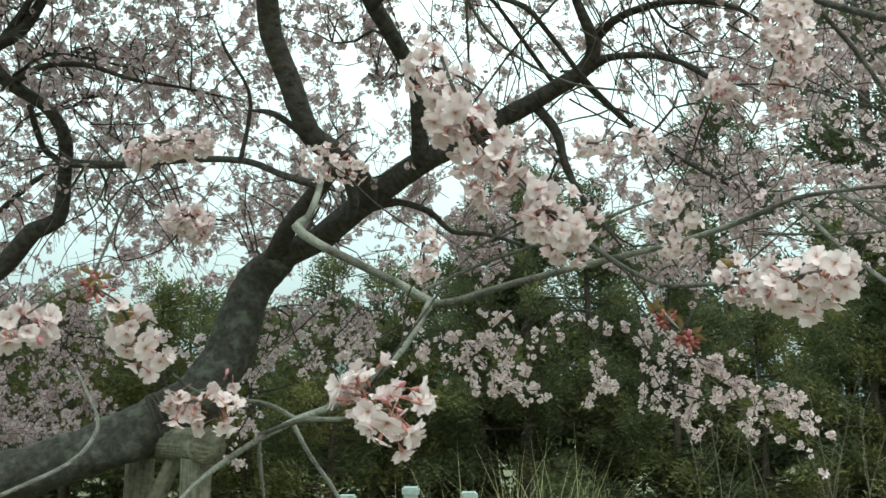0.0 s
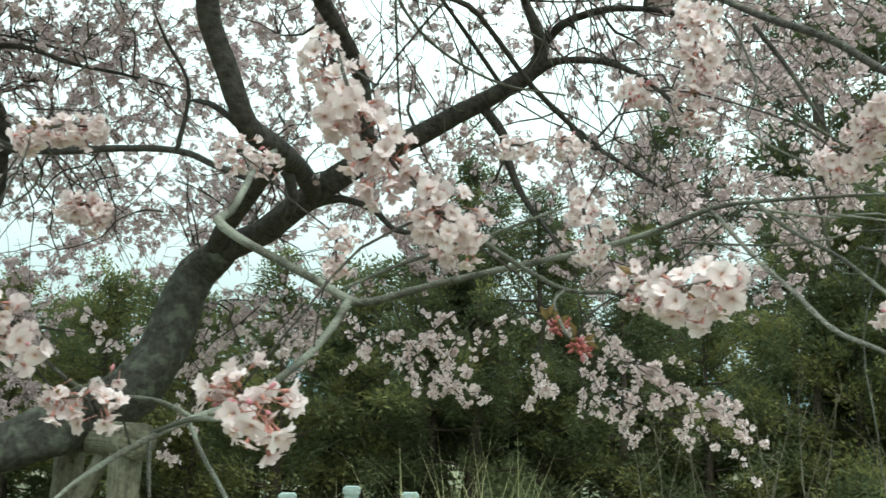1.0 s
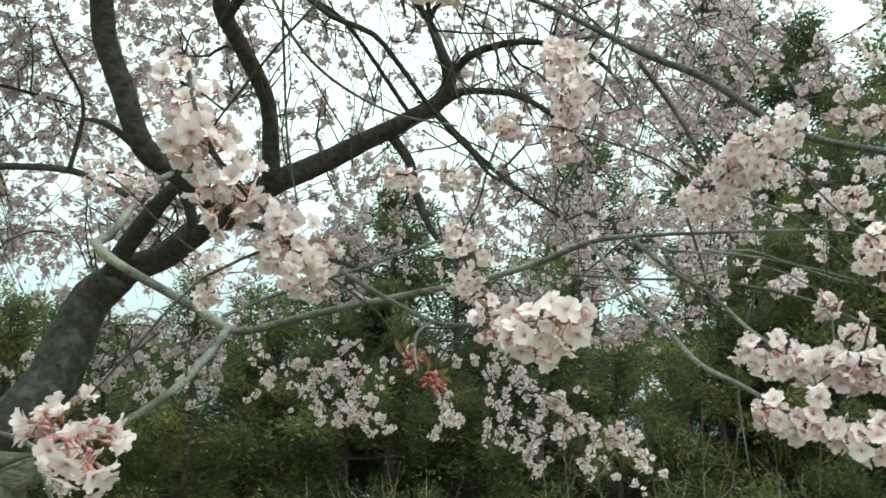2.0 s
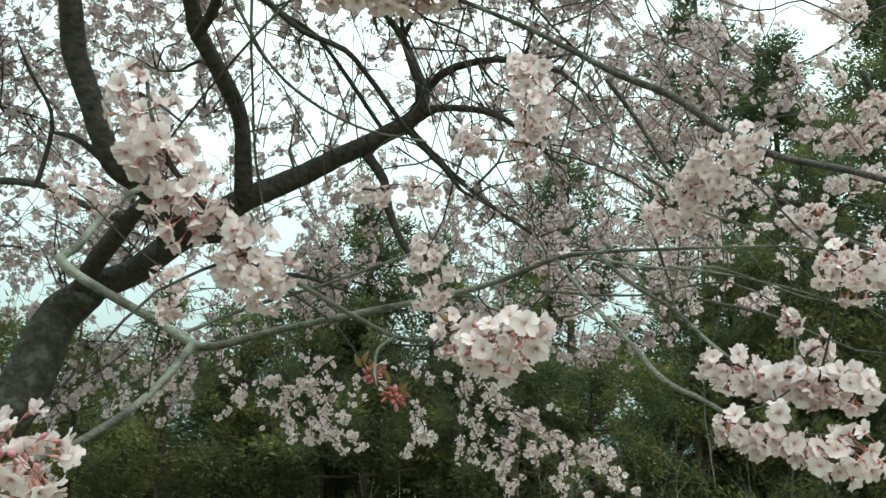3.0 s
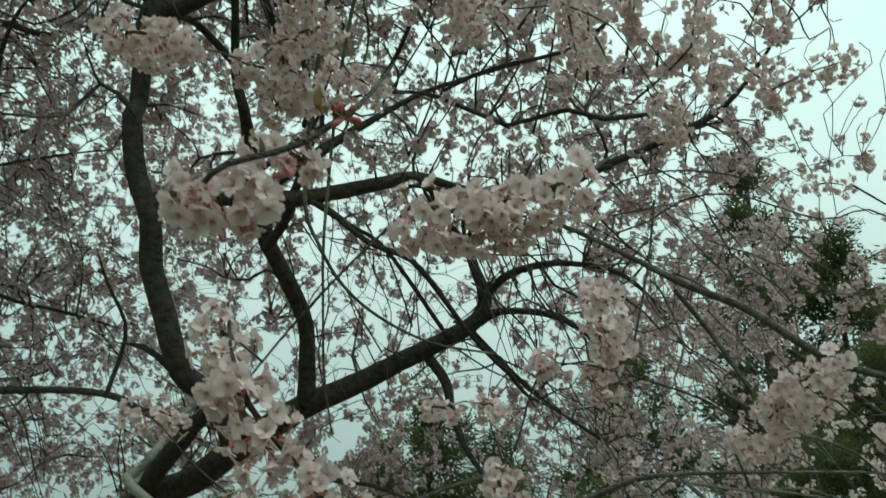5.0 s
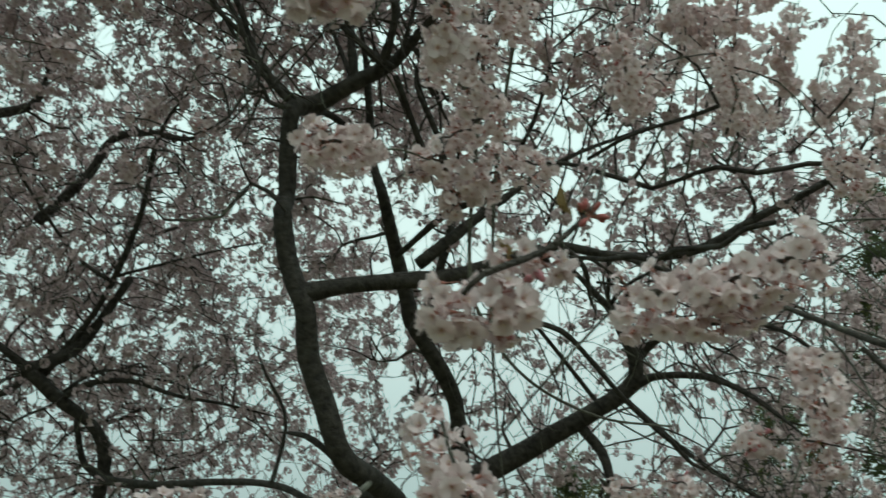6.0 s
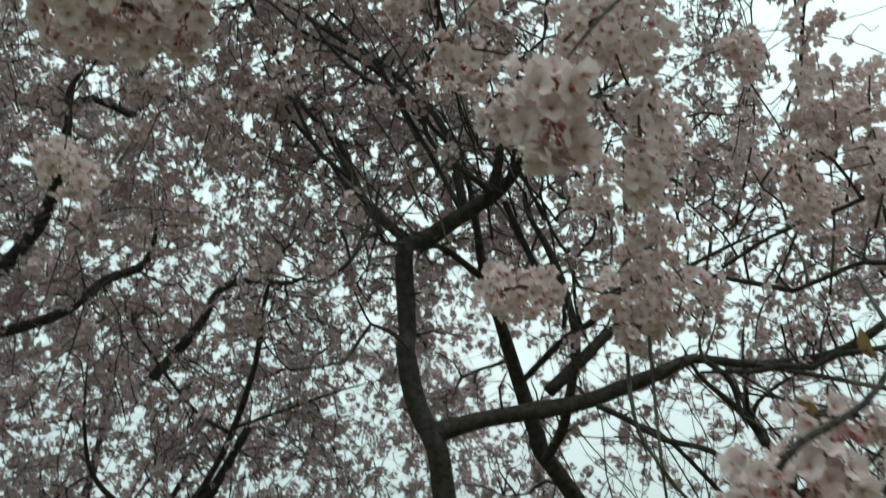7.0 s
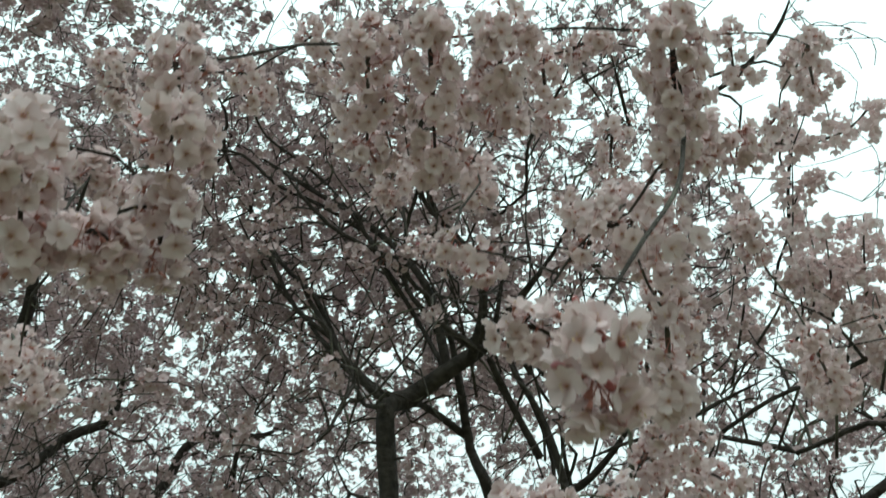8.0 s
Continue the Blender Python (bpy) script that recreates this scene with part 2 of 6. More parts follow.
def tube(rows, sides, lumps=0.0, ends=True):
    """Verts, faces and uv of a tapered limb along rows of x, y, z, radius, closed at both ends."""
    c, r = rows[:, :3], rows[:, 3]
    n = len(rows)
    tan = np.gradient(c, axis=0)
    tan /= np.linalg.norm(tan, axis=1)[:, None] + 1e-9
    u = np.cross(tan[0], (0.3, 0.2, 0.93))
    if np.linalg.norm(u) < 0.1:
        u = np.cross(tan[0], (1, 0, 0))
    us = np.empty_like(c)
    for i in range(n):
        u = u - tan[i] * (u @ tan[i])
        u = u / (np.linalg.norm(u) + 1e-9)
        us[i] = u
    vs = np.cross(tan, us)
    ang = np.arange(sides) / sides * 2 * np.pi
    rad = np.repeat(r[:, None], sides, 1)
    if lumps:
        for i in range(n):
            for j in range(sides):
                q = Vector(c[i]) * 5.0 + Vector(us[i] * math.cos(ang[j]) + vs[i] * math.sin(ang[j]))
                rad[i, j] *= 1 + lumps * (noise.noise(q) + 0.5 * noise.noise(q * 3.1))
    ring = c[:, None] + rad[..., None] * (np.cos(ang)[None, :, None] * us[:, None] + np.sin(ang)[None, :, None] * vs[:, None])
    v = np.vstack([ring.reshape(-1, 3), c[:1], c[-1:]])
    i, j = np.meshgrid(np.arange(n - 1), np.arange(sides), indexing="ij")
    a, b = i * sides + j, i * sides + (j + 1) % sides
    f = np.stack([a, b, b + sides, a + sides], -1).reshape(-1, 4).tolist()
    for j in range(sides if ends else 0):
        f.append([(j + 1) % sides, j, n * sides])
        f.append([(n - 1) * sides + j, (n - 1) * sides + (j + 1) % sides, n * sides + 1])
    along = np.r_[0, np.cumsum(np.linalg.norm(np.diff(c, axis=0), axis=1))]
    uv = np.stack([np.tile(ang / (2 * np.pi), n), np.repeat(along, sides)], 1)
    uv = np.vstack([uv, [[0, 0]], [[0, along[-1]]]])
    return v, f, uv


def join_tubes(lines, sides):
    """One mesh's arrays out of many thin lines (rows of x, y, z, radius)."""
    vs, fs, us, at = [], [], [], 0
    for rows in lines:
        v, f, u = tube(rows, sides, 0.0, sides > 3)
        vs.append(v)
        fs.extend([[k + at for k in q] for q in f])
        us.append(u)
        at += len(v)
    return np.vstack(vs), fs, np.vstack(us)


# ---- the ground, the field and the far hill ----
def ground_sheet():
    n = 70
    xs = np.sign(np.linspace(-1, 1, n)) * np.abs(np.linspace(-1, 1, n)) ** 3 * 900
    X, Y = np.meshgrid(xs, xs + 6, indexing="ij")
    Z = np.zeros_like(X)
    for i in range(n):
        for j in range(n):
            d = math.hypot(X[i, j], Y[i, j])
            Z[i, j] = 0.10 * noise.noise(Vector((X[i, j] * 0.35, Y[i, j] * 0.35, 0))) * min(1, d / 3)
    v = np.stack([X, Y, Z], -1).reshape(-1, 3)
    i, j = np.meshgrid(np.arange(n - 1), np.arange(n - 1), indexing="ij")
    a = i * n + j
    f = np.stack([a, a + n, a + n + 1, a + 1], -1).reshape(-1, 4)
    ob = mesh_object("ground", v, f, [EARTH])
    tagged(ob, "uneven dry grassy field under the trees", "ground", kind="structure")


ground_sheet()


def far_hill():
    n, rows = 90, 7
    v, f = [], []
    for i in range(n):
        a = radians(-75 + 150 * i / (n - 1))
        top = 11 + 7 * noise.noise(Vector((i * 0.11, 2.0, 0))) + 2.5 * noise.noise(Vector((i * 0.5, 7.0, 0)))
        for k in range(rows):
            s = k / (rows - 1)
            d = 170 + 60 * s
            v.append((d * math.sin(a), d * math.cos(a), -0.5 + max(2, top) * math.sin(s * math.pi / 2)))
    for i in range(n - 1):
        for k in range(rows - 1):
            q = i * rows + k
            f.append((q, q + rows, q + rows + 1, q + 1))
    ob = mesh_object("backdrop", v, f, [HILL])
    tagged(ob, "low hazy blue-green wooded hill far behind", "hill", kind="structure")


far_hill()


# ---- conifers behind the cherry trees ----
def tuft_template(k, rng):
    """A feathery tuft of k short needle sprays."""
    v, f = [], []
    for i in range(k):
        z = 1 - 2 * (i + 0.5) / k
        th = i * 2.39996 + rng.uniform(-0.9, 0.9)
        d = np.array([math.sqrt(1 - z * z) * math.cos(th), math.sqrt(1 - z * z) * math.sin(th), z])
        lean = d + np.array([rng.gauss(0, 0.5), rng.gauss(0.5, 0.4), rng.gauss(0.1, 0.5)])
        lean /= np.linalg.norm(lean)
        side = np.cross(lean, [rng.gauss(0, 1), rng.gauss(0, 1), rng.gauss(0, 1)])
        side *= rng.uniform(0.055, 0.095) / (np.linalg.norm(side) + 1e-6)
        base = d * rng.uniform(0.05, 0.9) ** 0.7
        q = len(v)
        v += [base - side, base + side, base + lean * rng.uniform(0.19, 0.36)]
        f.append([q, q + 1, q + 2])
    return np.array(v) * np.array([0.95, 1.3, 0.75]), f


TUFTS = [tuft_template(80, RND) for _ in range(5)]


def turn_matrices(axis_y, axis_z):
    """Frames whose y runs along axis_y and whose z leans to axis_z, for many at once."""
    y = axis_y / (np.linalg.norm(axis_y, axis=1)[:, None] + 1e-9)
    x = np.cross(y, axis_z)
    x /= np.linalg.norm(x, axis=1)[:, None] + 1e-9
    z = np.cross(x, y)
    return np.stack([x, y, z], -1)


def scatter(template_v, template_f, places, turns, sizes):
    """Many copies of one small template as arrays."""
    v = (np.einsum("nij,kj->nki", turns, template_v) * sizes[:, None, None] + places[:, None]).reshape(-1, 3)
    k = len(template_v)
    f = []
    tf = [np.array(q) for q in template_f]
    for i in range(len(places)):
        f.extend([(q + i * k).tolist() for q in tf])
    return v, f


def conifer(x, y, height, spread, low, count, mat_share, label, thin=1.0, coarse=1.0):
    tree = tagged(new("conifer_tree"), label, "conifer", "conifers behind the cherry trees")
    tree.matrix_basis = Matrix.Translation((x, y, 0))
    rows = smooth_line([(x, y, -0.1, 0.05 + height * 0.016), (x + 0.04, y, height * 0.45, height * 0.012), (x, y + 0.03, height, 0.012)], 0.35)
    v, f, u = tube(rows, 8, 0.05)
    mesh_object("trunk", v, f, [CONIFER_BARK], tree, u)
    limbs, pl, ay, az, sz = [], [], [], [], []
    tips = []
    n_limb = int(height * 9 * thin)
    for i in range(n_limb):
        s = ((i + RND.random()) / n_limb) ** 0.9
        z = low + (height * 0.99 - low) * s
        a = RND.uniform(0, 2 * math.pi)
        reach = spread * (1 - s) ** 0.75 * RND.uniform(0.65, 1.15) + 0.12
        d = np.array([math.cos(a), math.sin(a), RND.uniform(0.05, 0.35)])
        p0 = np.array([x, y, z])
        p2 = p0 + d * reach
        p1 = p0 + d * reach * 0.5 + (0, 0, -0.05 * reach)
        limbs.append(smooth_line([(*p0, 0.016), (*p1, 0.011), (*p2, 0.004)], 0.3))
        tips.append((p0, p1, p2, d, s))
    per = max(2, round(count / n_limb))
    for p0, p1, p2, d, s in tips:
        clumps = [(RND.random() ** 0.6, RNG.normal(0, 0.11, 3)) for _ in range(3)] if thin > 0.8 else [(RND.uniform(0.7, 1.0), np.zeros(3))]
        for _ in range(per):
            q, off = RND.choice(clumps)
            c = p0 + (p2 - p0) * q + off + RNG.normal(0, 0.065 if thin > 0.8 else 0.13, 3)
            pl.append(c)
            ay.append(d * (0.4 + q) + RNG.normal(0, 0.45, 3) + (0, 0, 0.2))
            az.append((RND.gauss(0, 0.4), RND.gauss(0, 0.4), 1))
            sz.append(coarse * RND.uniform(0.13, 0.27) * (0.7 + 0.4 * (1 - s)))
    v, f, u = join_tubes(limbs, 4)
    tagged(mesh_object("bough_mass", v, f, [CONIFER_BARK], tree, u), kind="stuff")
    pl, ay, az, sz = np.array(pl), np.array(ay), np.array(az), np.array(sz)
    T = turn_matrices(ay, az)
    V, F, M, at = [], [], [], 0
    for k, (tv, tf) in enumerate(TUFTS):
        sel = slice(k, None, len(TUFTS))
        v, f = scatter(tv, tf, pl[sel], T[sel], sz[sel])
        V.append(v)
        F += [[i + at for i in q] for q in f]
        at += len(v)
        tip = RNG.random(len(pl[sel])) < mat_share
        blade = RNG.random((len(tip), len(tf))) < np.where(tip, 0.92, 0.03)[:, None]
        M += blade.astype(int).ravel().tolist()
    crown = mesh_object("crown", np.vstack(V), F, [NEEDLE, NEEDLE_TIP], tree, None, M, False)
    tagged(crown, "dense drooping dark green foliage", kind="stuff")


CON = "dark green conifer with drooping sprays, behind the cherry trees"
for cx, cy, ch, cs, low, tip in [
    (-8.6, 11.2, 3.75, 1.30, 0.15, 0.35), (-7.0, 11.0, 3.25, 1.20, 0.15, 0.35), (-5.6, 10.8, 3.05, 1.10, 0.15, 0.75), (-4.4, 10.6, 2.95, 1.10, 0.15, 0.75),
    (-3.3, 10.4, 3.05, 1.00, 0.15, 0.75), (-2.3, 10.6, 3.05, 1.00, 0.15, 0.75), (-1.3, 10.4, 3.25, 1.00, 0.15, 0.60), (-0.4, 10.8, 3.05, 1.00, 0.15, 0.35),
    (0.95, 10.6, 4.60, 1.50, 0.15, 0.15), (0.45, 11.0, 4.10, 1.20, 0.15, 0.15), (1.75, 10.9, 4.20, 1.50, 0.15, 0.15), (2.7, 10.6, 3.50, 1.30, 0.15, 0.15), (3.6, 10.3, 2.80, 1.10, 0.15, 0.4),
    (4.75, 10.0, 3.70, 1.20, 0.15, 0.50), (6.0, 9.6, 5.2, 1.60, 0.15, 0.45), (7.05, 9.2, 7.60, 1.70, 0.15, 0.40), (8.4, 9.4, 9.00, 2.00, 0.15, 0.20),
    (5.2, 9.9, 4.1, 1.4, 0.15, 0.4), (5.2, 11.6, 4.4, 1.5, 0.15, 0.2), (6.4, 11.2, 4.8, 1.6, 0.15, 0.2), (3.1, 11.4, 3.1, 1.2, 0.3, 0.15), (7.8, 11.4, 5.0, 1.6, 0.15, 0.2), (9.6, 10.6, 6.5, 1.9, 0.15, 0.2),
    (-5.0, 11.8, 3.0, 1.4, 0.15, 0.2), (-3.3, 11.6, 3.0, 1.4, 0.15, 0.2), (-6.4, 11.9, 3.0, 1.4, 0.15, 0.2), (-0.8, 11.6, 3.4, 1.3, 0.15, 0.2), (1.0, 11.8, 3.6, 1.3, 0.9, 0.2), (-1.8, 12.2, 2.85, 1.20, 0.15, 0.20), (0.2, 12.4, 3.60, 1.20, 0.15, 0.20), (2.2, 12.4, 3.60, 1.20, 0.9, 0.20), (4.2, 12.2, 2.90, 1.20, 0.15, 0.20), (-4.0, 12.2, 2.85, 1.20, 0.15, 0.20),
]:
    coarse = 1.5 if cy > 11.1 else 1.3 if ch > 5.2 else 1.0
    conifer(cx, cy, ch, cs, low, int((44 if cy > 11.1 else 58) * ch * cs / coarse ** 1.4), tip, CON, 1.0, coarse)
for cx, ch in [(-7.5, 3.0), (-5.2, 2.9), (-3.0, 2.8), (-1.0, 2.7), (0.8, 2.9), (2.6, 3.0), (4.4, 3.2), (6.3, 3.6), (8.3, 3.8), (10.2, 4.2)]:
    conifer(cx, 14.6, ch, 1.6, 0.15, 70, 0.15, CON, 0.9, 2.6)
conifer(6.7, 13.6, 10.6, 1.10, 4.0, 270, 0.1, "tall thin conifer with open tufted boughs", 0.36, 1.7)
conifer(8.2, 13.8, 9.0, 1.40, 3.5, 340, 0.1, "tall thin conifer with open tufted boughs", 0.42, 1.7)
conifer(4.4, 13.8, 6.4, 1.3, 2.5, 220, 0.1, "tall thin conifer with open tufted boughs", 0.36, 1.5)

# ---- tall grass and short posts ----
def grass_clump(x, y, n, height, label):
    V, F = [], []
    for _ in range(int(n * 0.6)):
        a, lean = RND.uniform(0, 6.28), RND.uniform(0.08, 0.6)
        h = height * RND.uniform(0.6, 1.16)
        bx, by = x + RND.gauss(0, 0.22), y + RND.gauss(0, 0.18)
        w = RND.uniform(0.004, 0.010)
        side = np.array([-math.sin(a), math.cos(a), 0]) * w
        q = len(V)
        for s in (0, 0.35, 0.7, 1.0):
            c = np.array([bx + math.cos(a) * lean * h * s * s, by + math.sin(a) * lean * h * s * s, h * (s - 0.28 * lean * s * s * s) - 0.03])
            V += [c - side * (1.05 - s), c + side * (1.05 - s)]
        for k in range(3):
            F.append([q + 2 * k, q + 2 * k + 1, q + 2 * k + 3, q + 2 * k + 2])
    ob = mesh_object("tall_grass", V, F, [GRASS])
    tagged(ob, label, "grass", "tall grass along the field edge", kind="stuff")


for gx, gy, gn, gh in [(-0.65, 6.40, 30, 1.07), (-0.47, 6.10, 35, 1.12), (-0.15, 6.30, 30, 1.16), (0.28, 6.00, 55, 1.21), (0.50, 6.20, 80, 1.32), (0.69, 6.40, 85, 1.40), (0.83, 6.10, 60, 1.23), (1.11, 6.50, 35, 1.12), (-0.91, 6.60, 25, 1.02), (2.74, 6.20, 16, 1.00), (2.87, 6.00, 18, 1.04), (-1.24, 6.60, 20, 0.93), (1.49, 6.60, 25, 1.02), (2.16, 6.80, 20, 0.93)]:
    grass_clump(gx, gy, gn, gh, "tall dry yellow-green grass standing at the field edge")


def dry_shrub(x, y, stems, label):
    """Bare arching stems with a few side shoots, each stem a part."""
    shrub = tagged(new("bare_shrub"), label, "shrub", "bare shrubs before the conifers")
    shrub.matrix_basis = Matrix.Translation((x, y, 0))
    for _ in range(stems):
        a, h, lean = RND.uniform(0, 6.28), RND.uniform(1.2, 2.0), RND.uniform(0.15, 0.6)
        bx, by = x + RND.gauss(0, 0.35), y + RND.gauss(0, 0.25)
        pts = [(bx + math.cos(a) * lean * s * s + RND.gauss(0, 0.02), by + math.sin(a) * lean * s * s, -0.05 + h * s, 0.006 * (1.15 - s)) for s in (0, 0.25, 0.5, 0.75, 1.0)]
        lines = [smooth_line(pts, 0.1)]
        for _ in range(RND.randint(2, 4)):
            p = lines[0][RND.randint(len(lines[0]) // 3, len(lines[0]) - 2), :3]
            e = p + np.array([RND.gauss(0, 0.16), RND.gauss(0, 0.16), RND.uniform(0.12, 0.4)])
            lines.append(smooth_line([(*p, 0.003), (*((p + e) / 2 + RNG.normal(0, 0.02, 3)), 0.0025), (*e, 0.0014)], 0.1))
        v, f, u = join_tubes(lines, 5)
        mesh_object("stem", v, f, [STEM], shrub, u)


for sx, sy, sn in [(3.0, 6.9, 9), (3.7, 6.7, 8), (2.4, 7.2, 7)]:
    dry_shrub(sx, sy, sn, "bare thin-stemmed tan shrub in front of the conifers")


def bevelled_box(sx, sy, sz, bevel):
    bm = bmesh.new()
    bmesh.ops.create_cube(bm, size=1)
    bmesh.ops.scale(bm, vec=(sx, sy, sz), verts=bm.verts)
    bmesh.ops.bevel(bm, geom=bm.edges[:], offset=bevel, segments=2, affect="EDGES")
    return bm


def short_post(x, y, h, label):
    post = tagged(new("marker_post"), label, "post", "short pale posts in the grass")
    post.matrix_basis = Matrix.Translation((x, y, 0))
    bm = bevelled_box(0.105, 0.105, h - 0.04, 0.008)
    bmesh.ops.translate(bm, vec=(x, y, (h - 0.04) / 2 - 0.02), verts=bm.verts)
    part("shaft", bm, CONCRETE, post)
    bm = bevelled_box(0.125, 0.125, 0.06, 0.012)
    bmesh.ops.translate(bm, vec=(x, y, h - 0.03), verts=bm.verts)
    part("cap", bm, CONCRETE, post)


short_post(-0.710, 6.832, 0.949, "short square pale grey-green post in tall grass")
short_post(-0.234, 6.671, 1.020, "short square pale grey-green post in tall grass")
short_post(0.189, 6.669, 0.985, "short square pale grey-green post in tall grass")

# ---- cherry blossoms ----
def flower_mesh(name, cup, petals=5, twist=0.0, seed=1):
    """A five-petalled cherry flower facing +z: notched petals, dark throat, stamens, calyx and stalk."""
    rg = random.Random(seed)
    V, F, M, U = [], [], [], []
    for k in range(petals):
        a0 = 2 * math.pi * k / petals + rg.uniform(-0.14, 0.14)
        ln, wd = 0.0180 * rg.uniform(0.88, 1.08), 0.0084 * rg.uniform(0.88, 1.15)
        lift, curl = cup * rg.uniform(0.7, 1.25), rg.uniform(-0.15, 0.35)
        q = len(V)
        for s, wide, notch in ((0.05, 0.20, 0), (0.36, 0.70, 0), (0.70, 1.0, 0), (0.93, 0.70, 0.02), (1.02, 0.30, 0.13)):
            th = lift * (1.25 - (0.4 + curl) * s)
            for e in (-1, 0, 1):
                rr = ln * (s - (notch if e == 0 else 0))
                ww = wd * wide * e
                zz = rr * math.sin(th) + 0.0026 * abs(e) * math.sin(s * 3) + twist * e * s * 0.003 + rg.uniform(-0.0007, 0.0007)
                rr *= math.cos(th)
                V.append((math.cos(a0) * rr - math.sin(a0) * ww, math.sin(a0) * rr + math.cos(a0) * ww, zz))
                U.append((0.5 + 0.5 * e, s))
        for row in range(4):
            for col in range(2):
                b = q + row * 3 + col
                F.append((b, b + 1, b + 4, b + 3))
                M.append(0)
    q = len(V)
    for k in range(6):
        a = k / 6 * 2 * math.pi
        V.append((0.0026 * math.cos(a), 0.0026 * math.sin(a), 0.0012))
        U.append((0.5, 0.0))
    F.append(tuple(range(q, q + 6)))
    M.append(1)
    for k in range(8):
        a, o = rg.uniform(0, 6.28), rg.uniform(0.2, 0.75)
        L = rg.uniform(0.006, 0.0095)
        d = Vector((math.cos(a) * o, math.sin(a) * o, 1)).normalized()
        s = Vector((-math.sin(a), math.cos(a), 0)) * 0.00035
        q = len(V)
        b, t = d * 0.001, d * L
        V += [tuple(b - s), tuple(b + s), tuple(t)]
        F.append((q, q + 1, q + 2))
        M.append(3)
        w = s * 2.2
        V += [tuple(t - w), tuple(t + d * 0.0012), tuple(t + w), tuple(t - d * 0.0010)]
        F.append((q + 3, q + 6, q + 5, q + 4))
        M.append(2)
        U += [(0.5, 0.0)] * 7
    q = len(V)
    for zz, rr in ((0.0008, 0.0030), (-0.0060, 0.0019), (-0.0080, 0.0006), (-0.030, 0.0006)):
        for k in range(4):
            a = k / 4 * 2 * math.pi
            V.append((rr * math.cos(a) + (0.002 if zz < -0.02 else 0), rr * math.sin(a), zz))
            U.append((0.5, 0.0))
    for row in range(3):
        for k in range(4):
            F.append((q + row * 4 + k, q + row * 4 + (k + 1) % 4, q + row * 4 + 4 + (k + 1) % 4, q + row * 4 + 4 + k))
            M.append(3)
    me = bpy.data.meshes.new(name)
    me.from_pydata(V, [], F)
    for m in (PETAL, CENTRE, STAMEN, CALYX):
        me.materials.append(m)
    layer = me.uv_layers.new(name="UVMap")
    idx = np.empty(len(me.loops), dtype=np.int32)
    me.loops.foreach_get("vertex_index", idx)
    layer.data.foreach_set("uv", np.asarray(U, dtype=np.float32)[idx].ravel())
    me.polygons.foreach_set("material_index", np.asarray(M, dtype=np.int32))
    me.polygons.foreach_set("use_smooth", np.ones(len(F), dtype=bool))
    me.update()
    return me


FLOWERS = [flower_mesh("flower", c, 5, t, s) for c, t, s in ((0.20, 0.3, 1), (0.42, -0.5, 2), (0.62, 0.6, 3), (0.50, 0.9, 4), (0.85, 0.2, 5), (1.05, -0.7, 6))]


def bud_mesh(name, mat, stalk=0.02, girth=0.0055):
    bm = bmesh.new()
    bmesh.ops.create_uvsphere(bm, u_segments=8, v_segments=6, radius=girth)
    for v in bm.verts:
        v.co.z = v.co.z * 1.65 + (0.002 if v.co.z > 0 else 0)
    for f in bm.faces:
        f.smooth = True
    bmesh.ops.create_cone(bm, cap_ends=True, segments=6, radius1=0.0009, radius2=0.003, depth=stalk, matrix=Matrix.Translation((0, 0, -0.004 - stalk / 2)))
    for f in bm.faces:
        if f.calc_center_median().z < -0.0065:
            f.material_index = 1
    me = bpy.data.meshes.new(name)
    bm.to_mesh(me)
    bm.free()
    me.materials.append(mat)
    me.materials.append(CALYX)
    return me


BUD_MESH = bud_mesh("bud", BUD)
RED_BUD_MESH = bud_mesh("bud", RED_BUD, 0.012, 0.0043)


def leaf_mesh(name):
    V, F = [], []
    for s, w in ((0, 0.05), (0.3, 0.8), (0.6, 1.0), (0.85, 0.5), (1.0, 0.02)):
        for e in (-1, 0, 1):
            V.append((e * w * 0.006, s * 0.030, abs(e) * 0.004 * w - 0.012 * s * s))
    for r in range(4):
        for c in range(2):
            b = r * 3 + c
            F.append((b, b + 1, b + 4, b + 3))
    me = bpy.data.meshes.new(name)
    me.from_pydata(V, [], F)
    me.materials.append(LEAFLET)
    me.polygons.foreach_set("use_smooth", np.ones(len(F), dtype=bool))
    return me


LEAF_MESH = leaf_mesh("leaflet")


def place(name, me, at, facing, parent, size=1.0):
    ob = new(name, me)
    q = Vector(facing).to_track_quat("Z", "Y")
    ob.matrix_basis = Matrix.LocRotScale(Vector(at), q @ Euler((0, 0, RND.uniform(0, 6.28))).to_quaternion(), (size, size, size))
    ob.parent = parent
    return ob


